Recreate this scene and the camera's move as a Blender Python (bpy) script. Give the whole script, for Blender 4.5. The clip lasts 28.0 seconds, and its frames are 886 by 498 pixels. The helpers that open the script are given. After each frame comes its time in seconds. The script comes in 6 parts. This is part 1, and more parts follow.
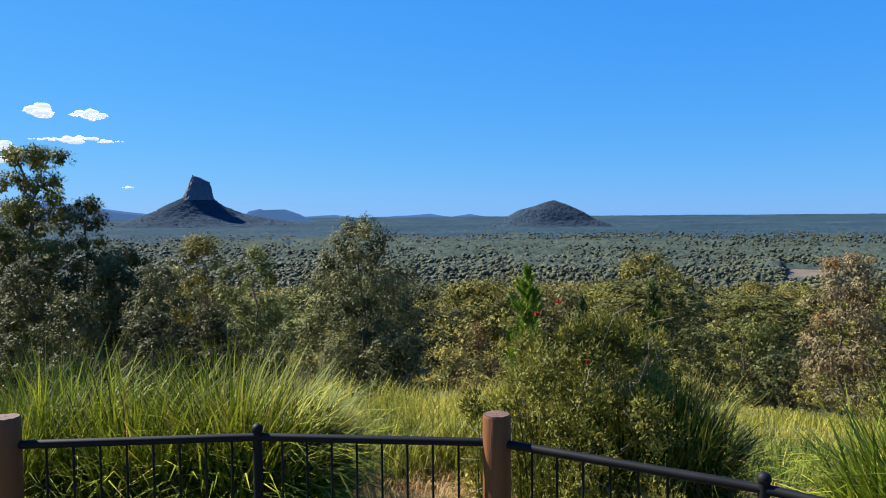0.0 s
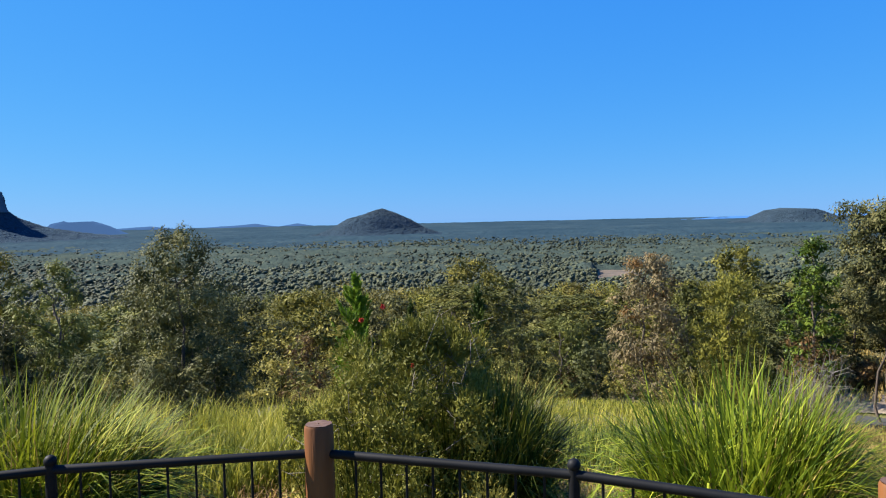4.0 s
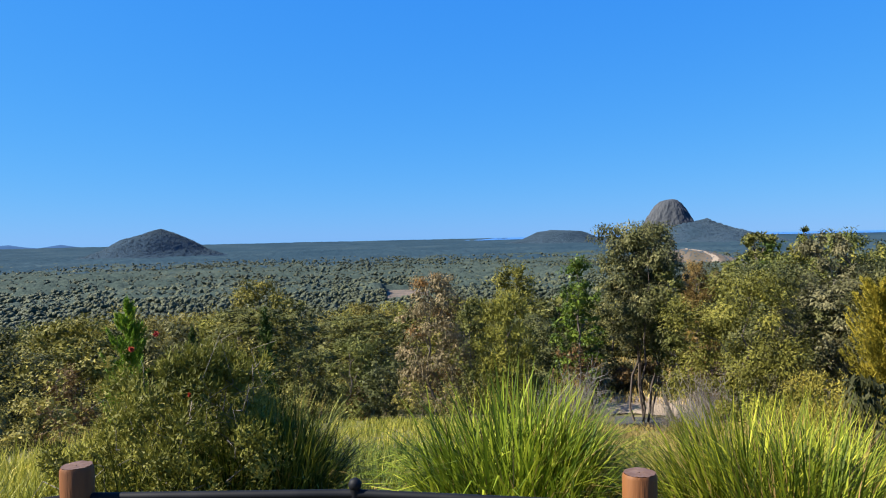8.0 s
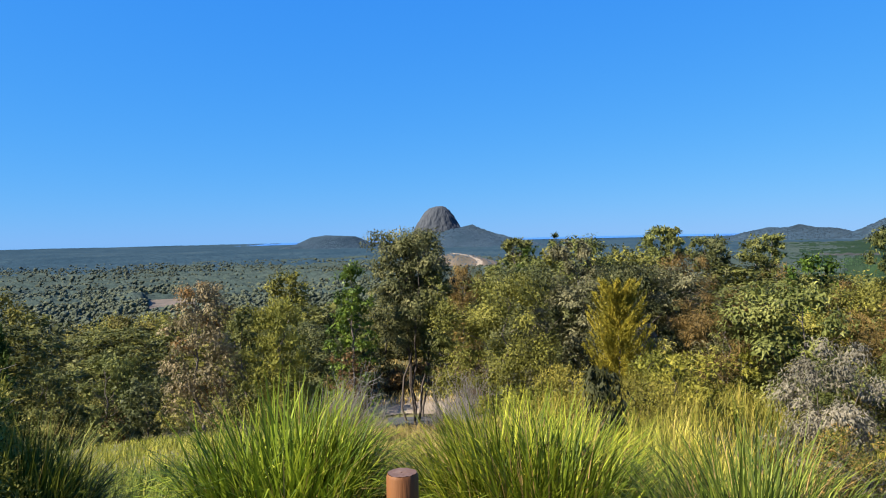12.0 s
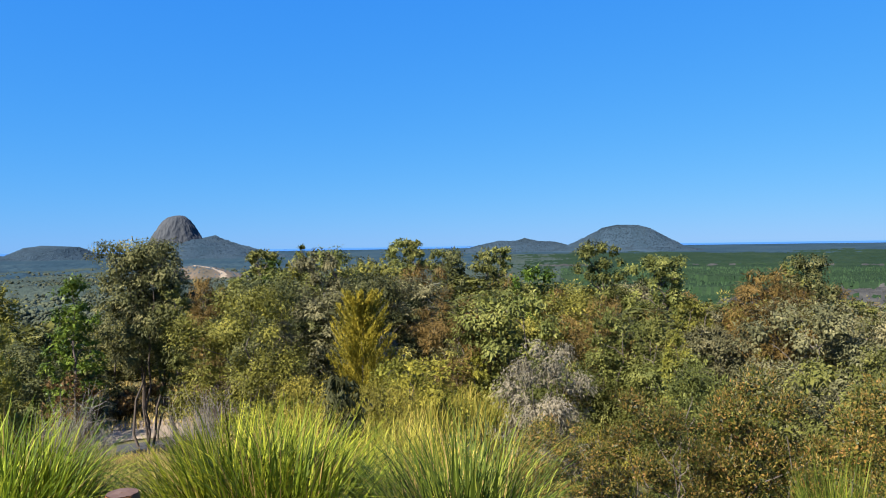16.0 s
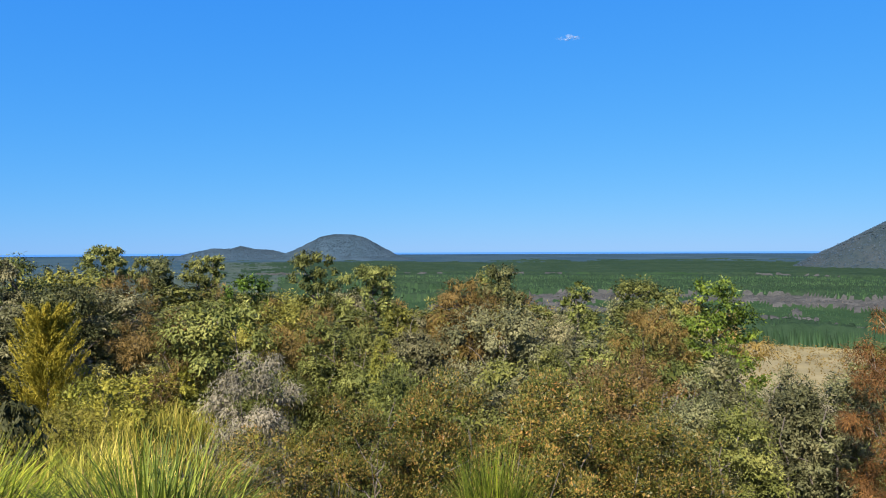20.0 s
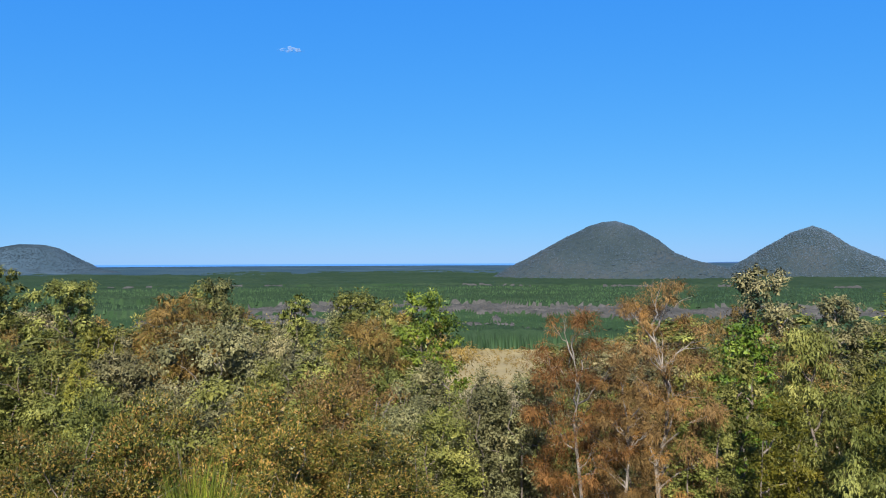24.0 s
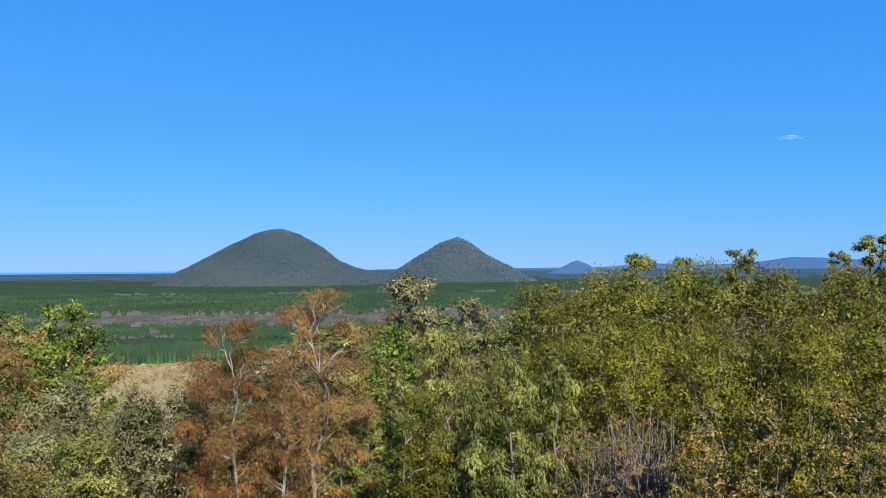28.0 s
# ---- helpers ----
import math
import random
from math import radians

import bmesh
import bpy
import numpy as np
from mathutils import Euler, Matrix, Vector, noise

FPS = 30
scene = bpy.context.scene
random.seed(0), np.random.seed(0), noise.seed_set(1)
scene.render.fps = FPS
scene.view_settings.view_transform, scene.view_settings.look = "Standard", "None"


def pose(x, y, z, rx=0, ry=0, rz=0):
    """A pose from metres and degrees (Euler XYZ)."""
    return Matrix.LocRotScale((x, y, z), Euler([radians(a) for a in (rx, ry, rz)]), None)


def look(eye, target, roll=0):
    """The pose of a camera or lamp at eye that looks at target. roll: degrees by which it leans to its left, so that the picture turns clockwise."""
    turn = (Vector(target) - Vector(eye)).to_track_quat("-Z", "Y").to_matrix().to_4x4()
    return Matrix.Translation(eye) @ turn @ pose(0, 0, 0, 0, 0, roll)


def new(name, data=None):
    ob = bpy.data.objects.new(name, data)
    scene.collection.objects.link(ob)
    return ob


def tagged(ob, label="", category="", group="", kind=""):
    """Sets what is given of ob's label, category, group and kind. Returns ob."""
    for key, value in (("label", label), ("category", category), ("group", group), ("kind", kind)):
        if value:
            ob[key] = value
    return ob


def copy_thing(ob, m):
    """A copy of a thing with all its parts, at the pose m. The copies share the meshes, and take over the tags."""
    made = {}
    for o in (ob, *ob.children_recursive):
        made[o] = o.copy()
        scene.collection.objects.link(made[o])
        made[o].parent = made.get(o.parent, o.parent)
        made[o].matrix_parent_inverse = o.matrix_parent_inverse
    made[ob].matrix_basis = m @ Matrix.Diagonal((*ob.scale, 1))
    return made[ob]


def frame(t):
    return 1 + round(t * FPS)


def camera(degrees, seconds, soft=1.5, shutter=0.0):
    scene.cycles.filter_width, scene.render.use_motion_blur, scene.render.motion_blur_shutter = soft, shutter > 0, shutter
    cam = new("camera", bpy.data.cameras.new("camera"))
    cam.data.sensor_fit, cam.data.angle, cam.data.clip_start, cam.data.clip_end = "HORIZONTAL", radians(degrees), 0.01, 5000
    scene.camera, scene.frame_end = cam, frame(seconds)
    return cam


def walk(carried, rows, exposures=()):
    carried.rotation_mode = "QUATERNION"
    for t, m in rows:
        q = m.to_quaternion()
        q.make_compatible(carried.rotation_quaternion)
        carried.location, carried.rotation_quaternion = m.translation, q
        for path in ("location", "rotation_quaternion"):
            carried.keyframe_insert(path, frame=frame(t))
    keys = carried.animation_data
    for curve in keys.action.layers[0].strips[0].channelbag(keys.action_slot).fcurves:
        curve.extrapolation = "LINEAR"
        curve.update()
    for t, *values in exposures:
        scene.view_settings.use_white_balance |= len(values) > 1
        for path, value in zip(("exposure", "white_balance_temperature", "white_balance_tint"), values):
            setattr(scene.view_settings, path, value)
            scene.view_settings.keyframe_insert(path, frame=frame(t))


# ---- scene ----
cam = camera(62.70, 28.0, soft=1.06)
# seconds, x, y, z, heading to the right of +y, pitch, roll
PATH = [
    (0, -0.000, -0.000, 1.600, -0.00, -2.82, -0.50),
    (0.5, 0.002, -0.001, 1.598, 1.61, -2.69, -0.69),
    (1, 0.004, -0.007, 1.600, 3.65, -2.61, -1.12),
    (1.5, 0.007, -0.010, 1.600, 5.44, -2.63, -1.31),
    (2, 0.014, -0.003, 1.598, 6.99, -2.63, -1.39),
    (2.5, 0.024, 0.009, 1.595, 8.42, -2.64, -1.39),
    (3, 0.033, 0.020, 1.591, 9.91, -2.56, -1.40),
    (3.5, 0.040, 0.026, 1.586, 11.45, -2.49, -1.33),
    (5.5, 0.061, 0.020, 1.580, 19.98, -1.58, -1.18),
    (6, 0.064, 0.012, 1.582, 21.76, -1.25, -1.07),
    (6.5, 0.068, 0.004, 1.582, 23.55, -1.06, -1.15),
    (7, 0.070, -0.002, 1.582, 25.31, -1.04, -1.19),
    (7.5, 0.070, -0.005, 1.583, 27.33, -1.02, -1.19),
    (8, 0.074, -0.005, 1.582, 29.84, -1.06, -1.23),
    (8.5, 0.075, -0.009, 1.583, 32.44, -1.10, -1.10),
    (9, 0.078, -0.015, 1.583, 34.66, -1.08, -1.00),
    (9.5, 0.081, -0.019, 1.587, 36.86, -1.12, -1.05),
    (10, 0.085, -0.021, 1.587, 39.00, -1.14, -1.23),
    (10.5, 0.082, -0.025, 1.590, 40.66, -1.17, -1.36),
    (11, 0.063, -0.045, 1.600, 42.39, -1.22, -1.39),
    (11.5, 0.044, -0.070, 1.608, 44.76, -1.15, -1.30),
    (12, 0.036, -0.094, 1.618, 47.50, -1.02, -1.25),
    (12.5, 0.032, -0.114, 1.622, 50.18, -0.96, -1.23),
    (14.5, 0.026, -0.143, 1.625, 60.11, -0.88, -1.01),
    (15, 0.017, -0.167, 1.630, 62.76, -0.66, -0.89),
    (15.5, -0.008, -0.201, 1.624, 65.12, -0.48, -0.91),
    (16, -0.048, -0.235, 1.624, 67.21, -0.46, -0.89),
    (16.5, -0.087, -0.265, 1.627, 69.73, -0.53, -0.88),
    (17, -0.113, -0.292, 1.637, 72.65, -0.50, -1.05),
    (17.5, -0.139, -0.317, 1.646, 75.67, -0.39, -1.41),
    (18, -0.157, -0.336, 1.652, 78.54, -0.27, -1.43),
    (18.5, -0.175, -0.349, 1.658, 81.23, -0.18, -1.42),
    (19, -0.199, -0.374, 1.663, 83.53, -0.10, -1.31),
    (19.5, -0.224, -0.394, 1.663, 86.07, -0.01, -0.76),
    (20, -0.237, -0.393, 1.660, 89.16, -0.00, -0.26),
    (20.5, -0.251, -0.389, 1.667, 92.18, 0.00, -0.01),
    (21, -0.279, -0.396, 1.680, 95.14, 0.03, 0.06),
    (21.5, -0.334, -0.406, 1.689, 97.92, 0.07, 0.11),
    (23.5, -0.394, -0.412, 1.694, 108.55, 0.47, -0.02),
    (24, -0.445, -0.415, 1.701, 110.90, 0.88, -0.21),
    (24.5, -0.489, -0.412, 1.707, 113.20, 1.27, -0.29),
    (25, -0.536, -0.410, 1.706, 116.02, 1.39, -0.14),
    (25.5, -0.573, -0.398, 1.706, 120.27, 1.29, -0.13),
    (26, -0.602, -0.392, 1.705, 124.59, 1.32, -0.18),
    (26.5, -0.616, -0.395, 1.709, 128.30, 1.41, -0.20),
    (27, -0.627, -0.397, 1.714, 131.42, 1.42, -0.27),
    (27.5, -0.642, -0.390, 1.716, 134.19, 1.45, -0.26),
    (28, -0.652, -0.398, 1.710, 136.72, 1.37, -0.30),
]


def heading(az, el=0.0):
    """The unit direction at a heading (degrees to the right of +y) and an elevation."""
    a, e = radians(az), radians(el)
    return Vector((math.sin(a) * math.cos(e), math.cos(a) * math.cos(e), math.sin(e)))


walk(cam, [(t, look((x, y, z), Vector((x, y, z)) + heading(az, el), roll)) for t, x, y, z, az, el, roll in PATH],
     exposures=[(0, 1.6), (28, 1.6)])

# ---- light ----
SUN_AZ, SUN_EL = -66.0, 42.0
world = bpy.data.worlds.new("sky")
scene.world = world
world.use_nodes = True
wn, wl = world.node_tree.nodes, world.node_tree.links
sky = wn.new("ShaderNodeTexSky")
sky.sky_type, sky.sun_disc = "NISHITA", False
sky.sun_elevation, sky.sun_rotation = radians(SUN_EL), radians(SUN_AZ)
sky.altitude, sky.air_density, sky.dust_density, sky.ozone_density = 150, 1.0, 0.0, 2.0
# the lens's deep blue rendering of the sky, channel by channel
split, merge = wn.new("ShaderNodeSeparateColor"), wn.new("ShaderNodeCombineColor")
wl.new(sky.outputs["Color"], split.inputs["Color"])
for channel, power, gain in (("Red", 0.95, 0.193), ("Green", 0.48, 1.20), ("Blue", 0.12, 4.85)):
    bend, lift = wn.new("ShaderNodeMath"), wn.new("ShaderNodeMath")
    bend.operation, lift.operation = "POWER", "MULTIPLY"
    bend.inputs[1].default_value, lift.inputs[1].default_value = power, gain
    wl.new(split.outputs[channel], bend.inputs[0])
    wl.new(bend.outputs[0], lift.inputs[0])
    wl.new(lift.outputs[0], merge.inputs[channel])
wl.new(merge.outputs["Color"], wn["Background"].inputs["Color"])
wn["Background"].inputs["Strength"].default_value = 0.052

lamp = bpy.data.lights.new("sun", "SUN")
lamp.energy, lamp.angle, lamp.color = 4.8, radians(0.53), (1.0, 0.94, 0.84)
sun = new("sun", lamp)
sun.matrix_world = look(heading(SUN_AZ, SUN_EL) * 50, (0, 0, 0))


# ---- materials ----
def blank(name):
    m = bpy.data.materials.new(name)
    m.use_nodes = True
    n = m.node_tree.nodes
    return m, n, m.node_tree.links, n["Principled BSDF"]


def ramp_of(n, colours, spread=None):
    r = n.new("ShaderNodeValToRGB")
    e = r.color_ramp.elements
    while len(e) < len(colours):
        e.new(0.5)
    for i, c in enumerate(colours):
        e[i].position = i / (len(colours) - 1) if spread is None else spread[i]
        e[i].color = (*c, 1)
    return r


def leafy(name, colours, glow=0.2, rough=0.6, patch=1.5, clump=0.82, span=(0.50, 1.16), vary=0.013, detail=3, relief=0.0):
    """Leaves or blades: each its own tone, drifting over the plant, with light coming through."""
    m, n, l, p = blank(name)
    isle = n.new("ShaderNodeNewGeometry")
    co = n.new("ShaderNodeTexCoord")
    noi = n.new("ShaderNodeTexNoise")
    noi.inputs["Scale"].default_value, noi.inputs["Detail"].default_value, noi.inputs["Roughness"].default_value = patch, detail, 0.5 + 0.02 * detail
    l.new(co.outputs["Object"], noi.inputs["Vector"])
    ob = n.new("ShaderNodeObjectInfo")
    mix = n.new("ShaderNodeMath")
    mix.operation = "MULTIPLY_ADD"
    mix.inputs[1].default_value = 1 - clump
    l.new(isle.outputs["Random Per Island"], mix.inputs[0])
    sc = n.new("ShaderNodeMath")
    sc.operation = "MULTIPLY_ADD"
    sc.inputs[1].default_value, sc.inputs[2].default_value = 2.4 * clump, -0.7 * clump
    l.new(noi.outputs["Fac"], sc.inputs[0])
    l.new(sc.outputs[0], mix.inputs[2])
    deep = np.linspace(*span, len(colours))
    r = ramp_of(n, [(c[0] * 1.27 * k, c[1] * 1.06 * k, c[2] * 0.78 * k) for c, k in zip(colours, deep)])
    l.new(mix.outputs[0], r.inputs["Fac"])
    hs = n.new("ShaderNodeHueSaturation")
    val = n.new("ShaderNodeMapRange")
    val.inputs["To Min"].default_value, val.inputs["To Max"].default_value = 0.72, 1.24
    l.new(ob.outputs["Random"], val.inputs["Value"])
    l.new(val.outputs[0], hs.inputs["Value"])
    # one plant differs from the next in hue as well
    step, part_of, hue = n.new("ShaderNodeMath"), n.new("ShaderNodeMath"), n.new("ShaderNodeMapRange")
    step.operation, part_of.operation = "MULTIPLY", "FRACT"
    step.inputs[1].default_value = 7.31
    hue.inputs["To Min"].default_value, hue.inputs["To Max"].default_value = 0.5 - vary, 0.5 + vary
    l.new(ob.outputs["Random"], step.inputs[0])
    l.new(step.outputs[0], part_of.inputs[0])
    l.new(part_of.outputs[0], hue.inputs["Value"])
    l.new(hue.outputs[0], hs.inputs["Hue"])
    l.new(r.outputs["Color"], hs.inputs["Color"])
    l.new(hs.outputs["Color"], p.inputs["Base Color"])
    p.inputs["Roughness"].default_value = rough
    p.inputs["Specular IOR Level"].default_value = 0.14
    if relief:
        fine, bump = n.new("ShaderNodeTexNoise"), n.new("ShaderNodeBump")
        fine.inputs["Scale"].default_value, fine.inputs["Detail"].default_value = 0.35, 5
        bump.inputs["Strength"].default_value, bump.inputs["Distance"].default_value = 1.0, relief
        l.new(co.outputs["Object"], fine.inputs["Vector"])
        l.new(fine.outputs["Fac"], bump.inputs["Height"])
        l.new(bump.outputs[0], p.inputs["Normal"])
    tr = n.new("ShaderNodeBsdfTranslucent")
    l.new(hs.outputs["Color"], tr.inputs["Color"])
    ms = n.new("ShaderNodeMixShader")
    ms.inputs[0].default_value = glow
    l.new(p.outputs[0], ms.inputs[1])
    l.new(tr.outputs[0], ms.inputs[2])
    l.new(ms.outputs[0], n["Material Output"].inputs["Surface"])
    return m


def mottled(name, colours, scale=1.0, rough=0.85, bump=0.3, detail=6, fine=14.0, metal=0.0, stretch=(1, 1, 1), spec=0.3, glow=None):
    """A surface whose tone drifts at two scales, with fine relief."""
    m, n, l, p = blank(name)
    co = n.new("ShaderNodeTexCoord")
    mp = n.new("ShaderNodeMapping")
    mp.inputs["Scale"].default_value = stretch
    l.new(co.outputs["Object"], mp.inputs["Vector"])
    a, b = n.new("ShaderNodeTexNoise"), n.new("ShaderNodeTexNoise")
    a.inputs["Scale"].default_value, a.inputs["Detail"].default_value = scale, detail
    b.inputs["Scale"].default_value, b.inputs["Detail"].default_value = scale * fine, 4
    l.new(mp.outputs[0], a.inputs["Vector"])
    l.new(mp.outputs[0], b.inputs["Vector"])
    s = n.new("ShaderNodeMath")
    s.operation = "MULTIPLY_ADD"
    s.inputs[1].default_value = 0.45
    l.new(b.outputs["Fac"], s.inputs[0])
    s2 = n.new("ShaderNodeMath")
    s2.operation = "MULTIPLY_ADD"
    s2.inputs[1].default_value, s2.inputs[2].default_value = 1.3, -0.38
    l.new(a.outputs["Fac"], s2.inputs[0])
    l.new(s2.outputs[0], s.inputs[2])
    r = ramp_of(n, colours)
    l.new(s.outputs[0], r.inputs["Fac"])
    l.new(r.outputs["Color"], p.inputs["Base Color"])
    p.inputs["Roughness"].default_value, p.inputs["Metallic"].default_value = rough, metal
    p.inputs["Specular IOR Level"].default_value = spec
    if glow:
        p.inputs["Emission Color"].default_value, p.inputs["Emission Strength"].default_value = (*glow[:3], 1), glow[3]
    bp = n.new("ShaderNodeBump")
    bp.inputs["Strength"].default_value, bp.inputs["Distance"].default_value = bump, 0.4 / (scale * fine)
    l.new(b.outputs["Fac"], bp.inputs["Height"])
    l.new(bp.outputs[0], p.inputs["Normal"])
    return m


